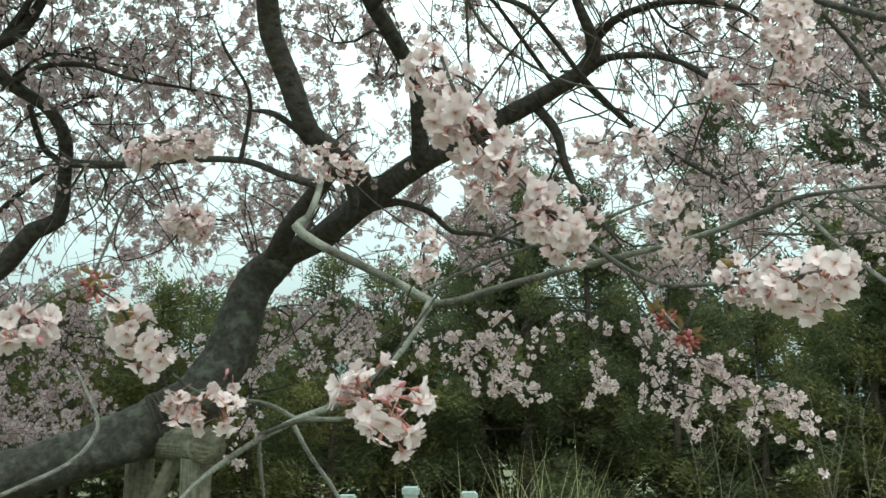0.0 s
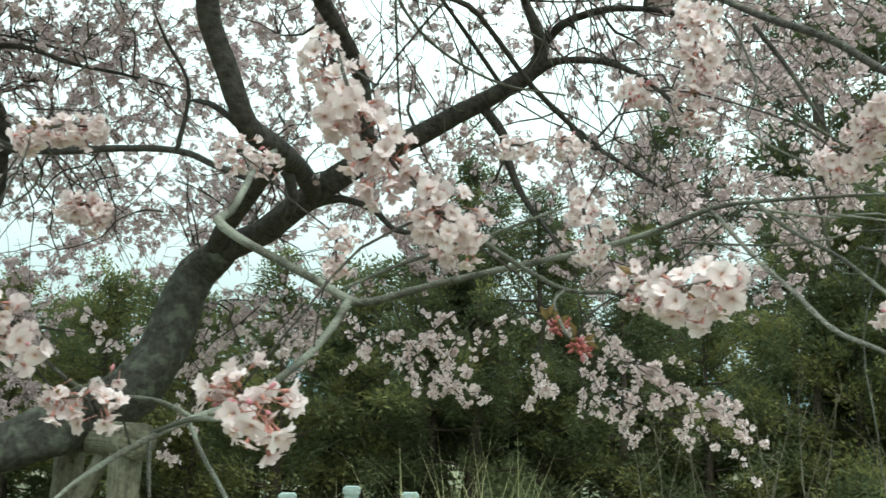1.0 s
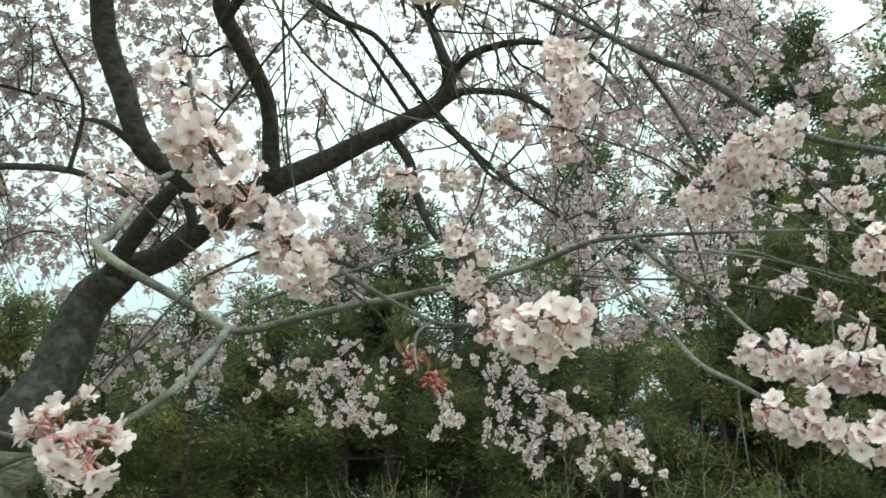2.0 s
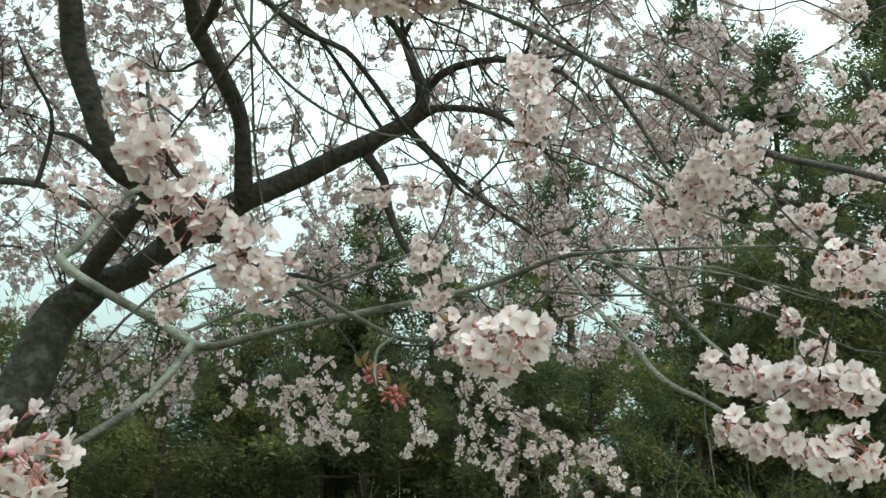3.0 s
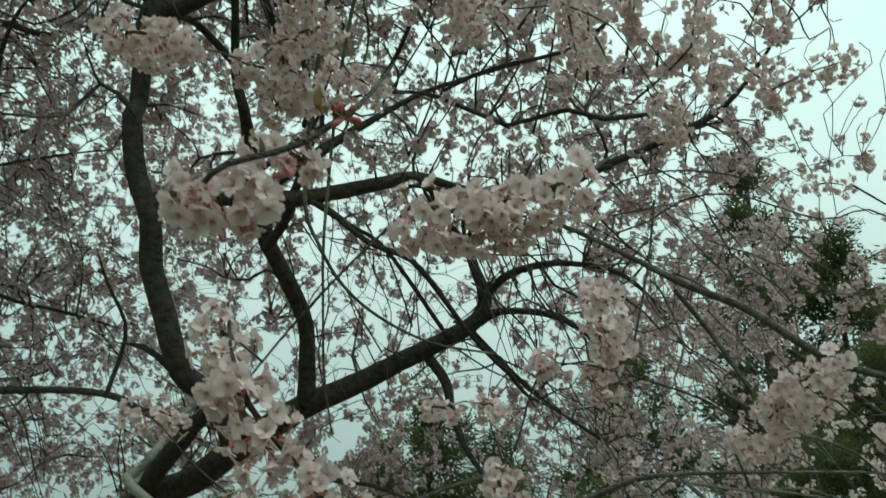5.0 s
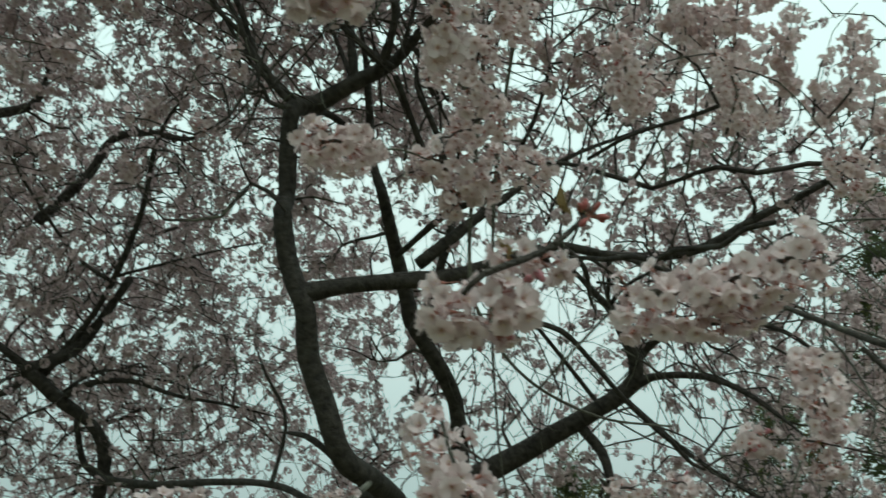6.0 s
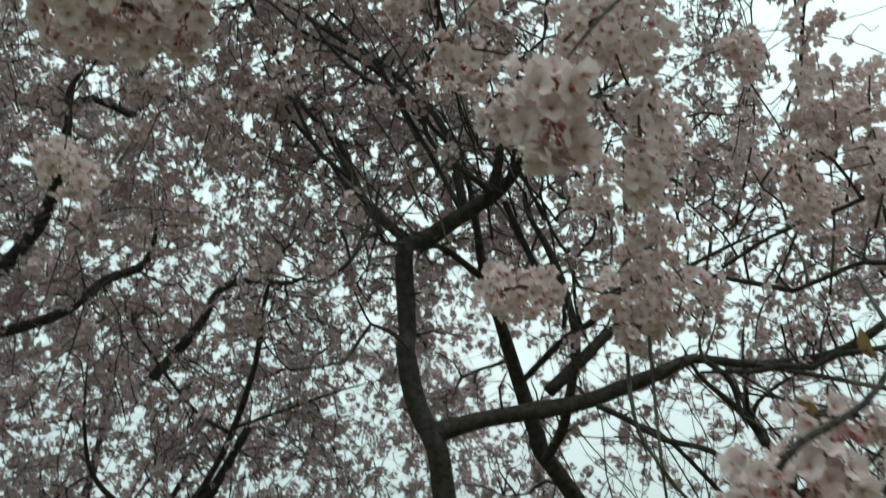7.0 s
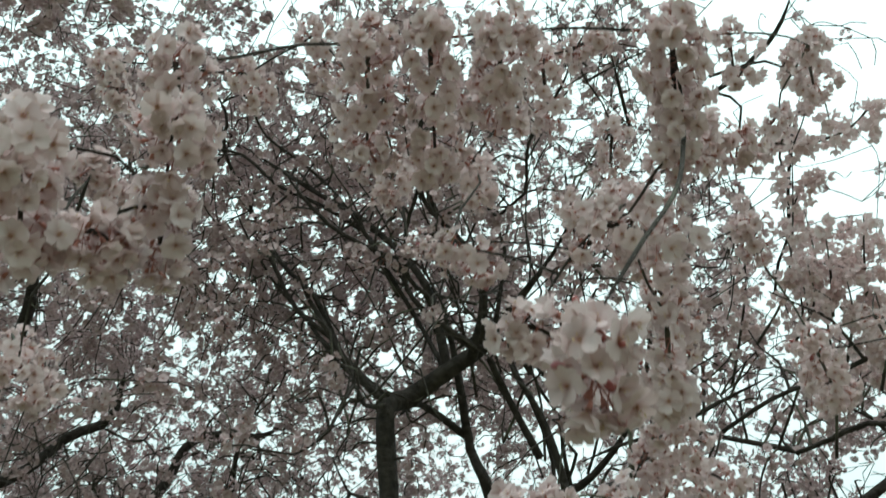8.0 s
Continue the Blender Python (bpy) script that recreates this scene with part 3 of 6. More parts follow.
def blossom_cluster(tree, a, b, radius, count, buds=0, red=0, leaves=0, label="", size=0.8):
    """Flowers facing outwards all round a short spur from a to b. The spur is the part, each flower its sub-part."""
    a, b = Vector(a), Vector(b)
    mid = (a + b) / 2 + Vector((0, 0, 0.006))
    rows = smooth_line([(*a, 0.0030), (*mid, 0.0026), (*b, 0.0016)], 0.012)
    v, f, u = tube(rows, 6)
    spur = mesh_object("flower_spur", v, f, [BARK_TWIG], tree, u, label=label)
    axis = (b - a)
    long = axis.length
    axis.normalize()
    golden = math.pi * (3 - math.sqrt(5))
    count = int(count * 1.3 / size ** 1.7)
    for i in range(count):
        s = min(0.999, max(0.001, (i + 0.5 + RND.uniform(-1.5, 1.5)) / count))
        cap = radius / (long + 2 * radius)
        if s < cap or s > 1 - cap:
            t = -1 + s / cap if s < cap else (s - (1 - cap)) / cap
            c = a if s < cap else b
            side = math.sqrt(max(0, 1 - t * t))
        else:
            c = a + axis * long * (s - cap) / (1 - 2 * cap)
            t, side = RND.uniform(-0.25, 0.25), 1.0
        e1 = axis.orthogonal().normalized()
        e2 = axis.cross(e1)
        th = i * golden + RND.uniform(-0.4, 0.4)
        d = (axis * t + (e1 * math.cos(th) + e2 * math.sin(th)) * side).normalized()
        d = (d + Vector((RND.gauss(0, 0.16), RND.gauss(0, 0.16), RND.gauss(-0.10, 0.16)))).normalized()
        r = max(0.010, (radius - 0.012) * RND.uniform(0.4, 1.3))
        at = c + d * r + Vector((0, 0, -0.006))
        face = (d + Vector((RND.gauss(0, 0.42), RND.gauss(0, 0.42), RND.gauss(-0.28, 0.38)))).normalized()
        ob = place("flower", RND.choice(FLOWERS), at, face, spur, size * RND.uniform(0.88, 1.12))
    red = int(red * 1.6)
    for k in range(buds + red):
        d = Vector((RND.gauss(0, 1), RND.gauss(0, 1), RND.gauss(-0.1, 0.8))).normalized()
        c = a + (b - a) * RND.random()
        me = BUD_MESH if k < buds else RED_BUD_MESH
        ob = place("bud", me, c + d * RND.uniform(0.5, 1.0) * (radius * (0.95 if count else 0.75)), d, spur, RND.uniform(0.45, 0.72))
        if k == 0:
            tagged(ob, "closed pink bud" if k < buds else "closed red bud")
    for k in range(leaves):
        d = Vector((RND.gauss(0, 1), RND.gauss(0, 1), 0.6)).normalized()
        place("leaflet", LEAF_MESH, a + d * 0.012, d.orthogonal(), spur, RND.uniform(0.5, 0.9))
    return spur


# ---- the leaning cherry tree ----
class Wood:
    """Limbs of one tree, and the nodes to which smaller branches may be joined."""

    def __init__(self, name, base, label):
        self.ob = tagged(new(name), label, "tree", "cherry trees in bloom")
        self.ob.matrix_basis = Matrix.Translation(base)
        self.nodes = np.zeros((0, 4))

    def limb(self, name, points, sides=12, mat=None, step=0.05, lumps=0.14, label=""):
        rows = smooth_line([(*p, r) for p, r in points], step)
        if points[-1][1] < min(0.012, points[0][1]):
            k = max(3, len(rows) // 4)
            rows[-k:, 3] *= np.linspace(1.0, 0.3, k)
        v, f, u = tube(rows, sides, lumps)
        ob = mesh_object(name, v, f, [mat or BARK], self.ob, u, label=label)
        self.nodes = np.vstack([self.nodes, rows])
        return ob


def arch(p0, p1, r0, r1, droop, wig, step):
    """A curved twig line from p0 to p1 that rises first and droops towards its tip."""
    p0, p1 = np.asarray(p0, float), np.asarray(p1, float)
    L = np.linalg.norm(p1 - p0)
    m1 = p0 + (p1 - p0) * 0.35 + (0, 0, droop * L) + RNG.normal(0, wig * L, 3)
    m2 = p0 + (p1 - p0) * 0.72 + (0, 0, droop * L * 0.7) + RNG.normal(0, wig * L, 3)
    return smooth_line([(*p0, r0), (*m1, r0 * 0.7 + r1 * 0.3), (*m2, r0 * 0.35 + r1 * 0.65), (*p1, r1)], step)


def wavy(p0, p1, r0, r1, droop, wig, step):
    """A long twig that wanders a little to either side at every node."""
    p0, p1 = np.asarray(p0, float), np.asarray(p1, float)
    L = np.linalg.norm(p1 - p0)
    n = max(3, int(L / 0.16))
    drift, rows = np.zeros(3), []
    for k in range(n + 1):
        s = k / n
        rows.append((*(p0 + (p1 - p0) * s + (0, 0, droop * L * math.sin(math.pi * s)) + drift * math.sin(math.pi * s)), r0 + (r1 - r0) * s))
        drift = drift * 0.75 + RNG.normal(0, wig * L * 0.5, 3) + RNG.normal(0, 0.006, 3)
    return smooth_line(rows, step)


main = Wood("cherry_tree", (-3.9, 4.7, 0), "old leaning cherry tree in full pink bloom on timber prop")
# trunk: it lies over to the side on a timber prop, then turns up and forks
main.limb("trunk", [((-4.0, 4.75, -0.1), 0.26), ((-3.5, 4.75, 0.30), 0.20), ((-2.927, 4.003, 0.962), 0.150), ((-2.250, 4.335, 1.208), 0.128), ((-1.840, 4.480, 1.345), 0.122), ((-1.494, 4.581, 1.489), 0.132),
    ((-1.277, 4.648, 1.630), 0.136), ((-1.128, 4.679, 1.858), 0.119), ((-1.051, 4.688, 2.095), 0.107), ((-0.989, 4.692, 2.262), 0.102), ((-0.848, 4.640, 2.375), 0.088)], 28, BARK_TRUNK, 0.03, 0.20)
TRUNK_LINE = main.nodes.copy()
main.limb("limb", [((-1.003, 4.693, 2.231), 0.0756), ((-0.848, 4.640, 2.375), 0.0756), ((-0.661, 4.574, 2.454), 0.0696), ((-0.471, 4.422, 2.562), 0.0665), ((-0.264, 4.306, 2.690), 0.0627), ((-0.108, 4.237, 2.781), 0.0605),
    ((0.099, 4.171, 2.867), 0.0514), ((0.314, 4.095, 2.971), 0.0484), ((0.497, 4.016, 3.055), 0.0416), ((0.660, 3.936, 3.145), 0.0378), ((0.696, 3.881, 3.239), 0.0318), ((0.648, 3.824, 3.338), 0.0245), ((0.614, 3.831, 3.432), 0.0205)], 16)
main.limb("limb", [((0.673, 3.931, 3.154), 0.0360), ((0.757, 3.884, 3.177), 0.0198), ((0.881, 3.800, 3.156), 0.0162), ((0.990, 3.687, 3.094), 0.0144), ((1.115, 3.587, 2.975), 0.0108), ((1.264, 3.495, 2.782), 0.0072)], 10)
main.limb("limb", [((0.688, 3.948, 3.262), 0.0270), ((0.776, 3.829, 3.331), 0.0198), ((0.891, 3.741, 3.357), 0.0180), ((1.054, 3.656, 3.346), 0.0135), ((1.250, 3.533, 3.254), 0.0099), ((1.422, 3.455, 3.043), 0.0072)], 10)
main.limb("limb", [((0.614, 3.831, 3.432), 0.0200), ((0.574, 3.779, 3.478), 0.0174), ((0.510, 3.726, 3.525), 0.0148), ((0.458, 3.677, 3.562), 0.0122), ((0.380, 3.612, 3.625), 0.0096), ((0.321, 3.517, 3.730), 0.0070)], 10)
main.limb("limb", [((0.588, 3.813, 3.473), 0.0130), ((0.571, 3.738, 3.514), 0.0112), ((0.569, 3.659, 3.558), 0.0095), ((0.561, 3.574, 3.609), 0.0077), ((0.564, 3.464, 3.697), 0.0060)], 8)
main.limb("limb", [((0.587, 3.810, 3.480), 0.0130), ((0.605, 3.746, 3.516), 0.0114), ((0.639, 3.687, 3.534), 0.0098), ((0.703, 3.624, 3.552), 0.0082), ((0.770, 3.564, 3.560), 0.0066), ((0.874, 3.497, 3.567), 0.0050)], 8)
main.limb("bough", [((0.606, 3.827, 3.442), 0.0060), ((0.674, 3.797, 3.431), 0.0053), ((0.762, 3.766, 3.415), 0.0045), ((0.912, 3.718, 3.405), 0.0037), ((1.045, 3.665, 3.400), 0.0030)], 8)
main.limb("bough", [((0.514, 3.667, 3.551), 0.0070), ((0.576, 3.645, 3.529), 0.0060), ((0.676, 3.627, 3.490), 0.0050), ((0.839, 3.606, 3.428), 0.0040), ((0.975, 3.593, 3.347), 0.0030)], 8)
main.limb("bough", [((0.497, 3.773, 3.568), 0.0040), ((0.520, 3.800, 3.512), 0.0036), ((0.517, 3.834, 3.443), 0.0032), ((0.484, 3.857, 3.399), 0.0028), ((0.427, 3.864, 3.392), 0.0024), ((0.391, 3.850, 3.425), 0.0020)], 8)
main.limb("bough", [((0.673, 3.965, 3.241), 0.0040), ((0.630, 4.060, 3.218), 0.0030), ((0.571, 4.152, 3.204), 0.0020)], 8)
main.limb("bough", [((0.699, 3.863, 3.294), 0.0040), ((0.739, 3.811, 3.332), 0.0033), ((0.799, 3.748, 3.385), 0.0027), ((0.854, 3.690, 3.426), 0.0020)], 8)
main.limb("bough", [((0.788, 3.755, 3.311), 0.0080), ((0.821, 3.760, 3.288), 0.0055), ((0.843, 3.765, 3.270), 0.0030)], 8)
main.limb("bough", [((0.907, 3.581, 3.281), 0.0070), ((0.961, 3.572, 3.196), 0.0058), ((1.042, 3.541, 3.142), 0.0047), ((1.111, 3.520, 3.066), 0.0035)], 8)
main.limb("limb", [((-0.108, 4.220, 2.767), 0.0480), ((-0.114, 4.130, 2.897), 0.0426), ((-0.131, 4.008, 3.095), 0.0387), ((-0.218, 3.859, 3.243), 0.0372), ((-0.326, 3.730, 3.389), 0.0372), ((-0.333, 3.683, 3.438), 0.0348),
    ((-0.385, 3.519, 3.624), 0.0325), ((-0.433, 3.251, 3.799), 0.0232), ((-0.475, 3.244, 3.926), 0.0201), ((-0.480, 3.050, 4.111), 0.0170), ((-0.499, 2.889, 4.324), 0.0132), ((-0.567, 2.647, 4.499), 0.0085)], 14)
main.limb("limb", [((-0.362, 4.316, 2.620), 0.0432), ((-0.372, 3.954, 2.619), 0.0446), ((-0.406, 3.461, 2.581), 0.0461), ((-0.508, 3.265, 2.626), 0.0446), ((-0.568, 3.169, 2.782), 0.0418), ((-0.630, 3.081, 2.945), 0.0396), ((-0.640, 2.976, 3.091), 0.0400),
    ((-0.704, 2.916, 3.242), 0.0375), ((-0.727, 2.826, 3.428), 0.0355), ((-0.730, 2.870, 3.497), 0.0345), ((-0.723, 2.775, 3.694), 0.0335), ((-0.705, 2.702, 3.814), 0.0340), ((-0.647, 2.794, 3.895), 0.0360), ((-0.478, 2.728, 3.951), 0.0340), ((-0.328, 2.700, 4.025), 0.0300), ((-0.201, 2.583, 4.097), 0.0220), ((-0.042, 2.442, 4.177), 0.0137), ((0.121, 2.237, 4.296), 0.0094)], 16)
# the level limb off the upright stem
main.limb("limb", [((-0.681, 2.956, 3.139), 0.0405), ((-0.502, 2.987, 3.195), 0.0306), ((-0.292, 3.038, 3.240), 0.0324), ((-0.093, 3.085, 3.287), 0.0306), ((0.202, 3.107, 3.390), 0.0270), ((0.311, 3.165, 3.461), 0.0197), ((0.546, 3.216, 3.439), 0.0175),
    ((0.849, 3.213, 3.457), 0.0190), ((1.119, 3.133, 3.576), 0.0175), ((1.304, 3.033, 3.635), 0.0147), ((1.514, 2.882, 3.726), 0.0133), ((1.634, 2.629, 3.883), 0.0105), ((1.686, 2.444, 4.052), 0.0077)], 12)
main.limb("limb", [((-0.236, 3.046, 3.313), 0.0252), ((-0.099, 3.032, 3.428), 0.0234), ((0.041, 3.027, 3.551), 0.0180), ((0.338, 3.023, 3.777), 0.0099), ((0.699, 2.956, 3.896), 0.0072)], 10)
main.limb("limb", [((-0.706, 2.811, 3.890), 0.018), ((-0.886, 2.783, 4.096), 0.014), ((-0.998, 2.673, 4.361), 0.011), ((-1.175, 2.624, 4.603), 0.0095), ((-1.329, 2.308, 4.933), 0.0075), ((-1.317, 2.217, 5.098), 0.0077), ((-1.448, 2.006, 5.301), 0.0057)], 10)
main.limb("limb", [((-0.490, 3.209, 3.976), 0.0172), ((-0.603, 3.044, 4.011), 0.0153), ((-0.653, 2.938, 3.972), 0.0134), ((-0.698, 2.872, 3.878), 0.0115)], 10)
main.limb("limb", [((-0.480, 2.735, 3.943), 0.0191), ((-0.529, 2.583, 4.259), 0.0153), ((-0.726, 2.439, 4.495), 0.0124), ((-0.942, 2.344, 4.650), 0.0096), ((-1.216, 2.176, 4.813), 0.0067)], 10)
main.limb("limb", [((-0.384, 2.685, 3.955), 0.0211), ((-0.307, 2.512, 4.072), 0.0153), ((-0.322, 2.391, 4.195), 0.0124), ((-0.462, 2.094, 4.273), 0.0077), ((-0.356, 1.761, 4.412), 0.0057)], 10)
main.limb("limb", [((-0.190, 3.039, 3.724), 0.0153), ((-0.269, 2.919, 3.894), 0.0134), ((-0.325, 2.741, 3.989), 0.0134)], 10)
main.limb("limb", [((-0.300, 3.562, 3.272), 0.0211), ((-0.209, 3.336, 3.298), 0.0211), ((-0.157, 3.183, 3.387), 0.0191), ((-0.113, 3.092, 3.555), 0.0172), ((-0.156, 2.933, 3.799), 0.0134), ((-0.250, 2.790, 3.983), 0.0105), ((-0.247, 2.814, 4.129), 0.0086)], 10)
main.limb("limb", [((-0.380, 3.508, 3.604), 0.0153), ((-0.161, 3.261, 3.660), 0.0163), ((-0.015, 3.136, 3.674), 0.0143), ((0.154, 2.948, 3.766), 0.0096), ((0.262, 2.689, 3.929), 0.0077), ((0.278, 2.381, 4.115), 0.0057)], 10)
# limb falling below the fork, and the small stubs
main.limb("limb", [((0.447, 4.062, 3.002), 0.0270), ((0.540, 4.070, 2.878), 0.0234), ((0.575, 4.059, 2.723), 0.0198), ((0.647, 4.039, 2.554), 0.0144), ((0.744, 3.954, 2.390), 0.0099), ((0.810, 3.861, 2.257), 0.0072)], 10)
main.limb("limb", [((-0.353, 4.376, 2.590), 0.0315), ((-0.225, 4.379, 2.611), 0.0198), ((-0.068, 4.395, 2.565), 0.0162), ((0.046, 4.415, 2.468), 0.0135), ((0.217, 4.413, 2.453), 0.0108), ((0.488, 4.308, 2.348), 0.0072)], 10)
main.limb("limb", [((0.545, 4.061, 3.096), 0.0110), ((0.225, 3.649, 3.337), 0.0096), ((0.069, 3.423, 3.340), 0.0090), ((-0.008, 3.305, 3.340), 0.0085), ((-0.088, 3.184, 3.339), 0.0080), ((-0.159, 3.056, 3.375), 0.0080)], 10)
main.limb("limb", [((0.620, 4.029, 3.161), 0.0144), ((0.835, 3.979, 2.920), 0.0126), ((1.008, 3.896, 2.743), 0.0099), ((1.217, 3.786, 2.569), 0.0072), ((1.336, 3.673, 2.449), 0.0045)], 8)
# spur and dark limb by the fork
main.limb("limb", [((-0.910, 4.664, 2.343), 0.0540), ((-0.818, 4.459, 2.442), 0.0468), ((-0.673, 4.159, 2.523), 0.0450), ((-0.526, 3.857, 2.587), 0.0315), ((-0.427, 3.662, 2.588), 0.0270), ((-0.378, 3.703, 2.454), 0.0216), ((-0.412, 3.815, 2.391), 0.0162)], 12)
main.limb("limb", [((-0.467, 3.267, 2.416), 0.0200), ((-0.619, 3.331, 2.477), 0.0130), ((-0.807, 3.477, 2.574), 0.0140), ((-1.102, 3.701, 2.641), 0.0150), ((-1.477, 3.996, 2.700), 0.0180), ((-1.846, 4.375, 2.810), 0.0230), ((-2.031, 4.610, 2.891), 0.0250)], 10)
main.limb("limb", [((-0.489, 3.323, 2.583), 0.0162), ((-0.573, 3.288, 2.655), 0.0144), ((-0.665, 3.303, 2.717), 0.0117), ((-0.802, 3.418, 2.768), 0.0054)], 8)
main.limb("limb", [((-0.818, 3.475, 2.573), 0.0108), ((-0.781, 3.437, 2.727), 0.0090), ((-0.777, 3.397, 2.843), 0.0072), ((-0.856, 3.324, 2.980), 0.0063), ((-0.901, 3.263, 3.094), 0.0045)], 8)
# limb of the far side of the crown, black against the sky
main.limb("limb", [((-3.35, 4.75, 0.5850), 0.1170), ((-3.1, 4.8, 1.3), 0.0720), ((-2.681, 4.664, 2.063), 0.0612), ((-2.383, 4.734, 2.329), 0.0540), ((-2.212, 4.726, 2.529), 0.0518), ((-2.101, 4.761, 2.605), 0.0418), ((-2.046, 4.676, 2.830), 0.0360), ((-2.021, 4.576, 3.021), 0.0360), ((-2.099, 4.497, 3.152), 0.0288), ((-2.238, 4.398, 3.240), 0.0360),
    ((-2.387, 4.267, 3.371), 0.0360), ((-2.363, 4.377, 3.360), 0.0288), ((-2.705, 4.194, 3.607), 0.0187), ((-2.764, 4.025, 3.866), 0.0144), ((-2.724, 3.825, 4.244), 0.0101)], 12)
main.limb("limb", [((-2.334, 4.807, 3.276), 0.016), ((-2.301, 4.876, 3.115), 0.018), ((-2.267, 4.916, 3.033), 0.019), ((-2.160, 4.900, 2.960), 0.020), ((-2.050, 4.700, 2.850), 0.022)], 10)
main.limb("limb", [((-2.363, 4.377, 3.360), 0.0245), ((-2.129, 4.271, 3.619), 0.0187), ((-1.967, 4.135, 3.816), 0.0173), ((-1.795, 3.927, 4.107), 0.0144), ((-1.703, 3.731, 4.368), 0.0115), ((-1.588, 3.600, 4.521), 0.0086), ((-1.406, 3.533, 4.697), 0.0058)], 10)
main.limb("limb", [((-1.967, 4.141, 3.802), 0.0130), ((-2.135, 4.007, 3.895), 0.0101), ((-2.324, 3.751, 4.138), 0.0079), ((-2.448, 3.521, 4.348), 0.0058)], 8)
main.limb("limb", [((-1.966, 4.128, 3.830), 0.0101), ((-1.751, 4.085, 3.865), 0.0086), ((-1.381, 4.060, 3.953), 0.0058), ((-1.096, 4.014, 3.980), 0.0043)], 8)
main.limb("limb", [((-2.257, 4.453, 3.305), 0.0115), ((-2.046, 4.400, 3.407), 0.0086), ((-1.707, 4.446, 3.366), 0.0065), ((-1.421, 4.463, 3.286), 0.0043)], 8)
main.limb("limb", [((-2.412, 4.266, 3.341), 0.0360), ((-2.193, 4.321, 3.486), 0.0324), ((-2.067, 4.302, 3.663), 0.0270), ((-1.931, 4.252, 3.888), 0.0216)], 10)
main.limb("limb", [((-2.238, 4.398, 3.240), 0.0234), ((-2.069, 4.337, 3.309), 0.0180), ((-1.833, 4.323, 3.318), 0.0144), ((-1.599, 4.330, 3.245), 0.0108), ((-1.336, 4.325, 3.198), 0.0081), ((-1.017, 4.328, 3.124), 0.0054)], 8)
main.limb("limb", [((-4.153, 4.163, 4.538), 0.05), ((-3.356, 4.263, 4.775), 0.034), ((-3.058, 4.294, 5.041), 0.032), ((-2.854, 4.340, 5.163), 0.028), ((-2.766, 4.264, 5.330), 0.018), ((-2.706, 4.083, 5.585), 0.008)], 10)
main.limb("limb", [((-2.993, 4.971, 4.688), 0.04), ((-2.662, 4.854, 4.977), 0.032), ((-2.519, 4.777, 5.203), 0.028), ((-2.315, 4.815, 5.292), 0.024), ((-2.041, 4.921, 5.310), 0.016), ((-1.774, 4.899, 5.480), 0.007)], 10)

main.limb("limb", [((-4.156, 4.130, 4.469), 0.055), ((-3.333, 3.829, 5.061), 0.044), ((-2.980, 3.484, 5.237), 0.036), ((-2.850, 3.287, 5.369), 0.030), ((-2.798, 3.150, 5.528), 0.028), ((-2.727, 3.100, 5.619), 0.021), ((-2.596, 2.988, 5.792), 0.010)], 10)
main.limb("limb", [((-2.827, 3.241, 5.428), 0.022), ((-2.775, 3.215, 5.490), 0.024), ((-2.699, 3.226, 5.535), 0.023), ((-2.602, 3.316, 5.524), 0.020), ((-2.520, 3.391, 5.513), 0.018), ((-2.485, 3.461, 5.472), 0.012), ((-2.455, 3.573, 5.386), 0.006)], 10)

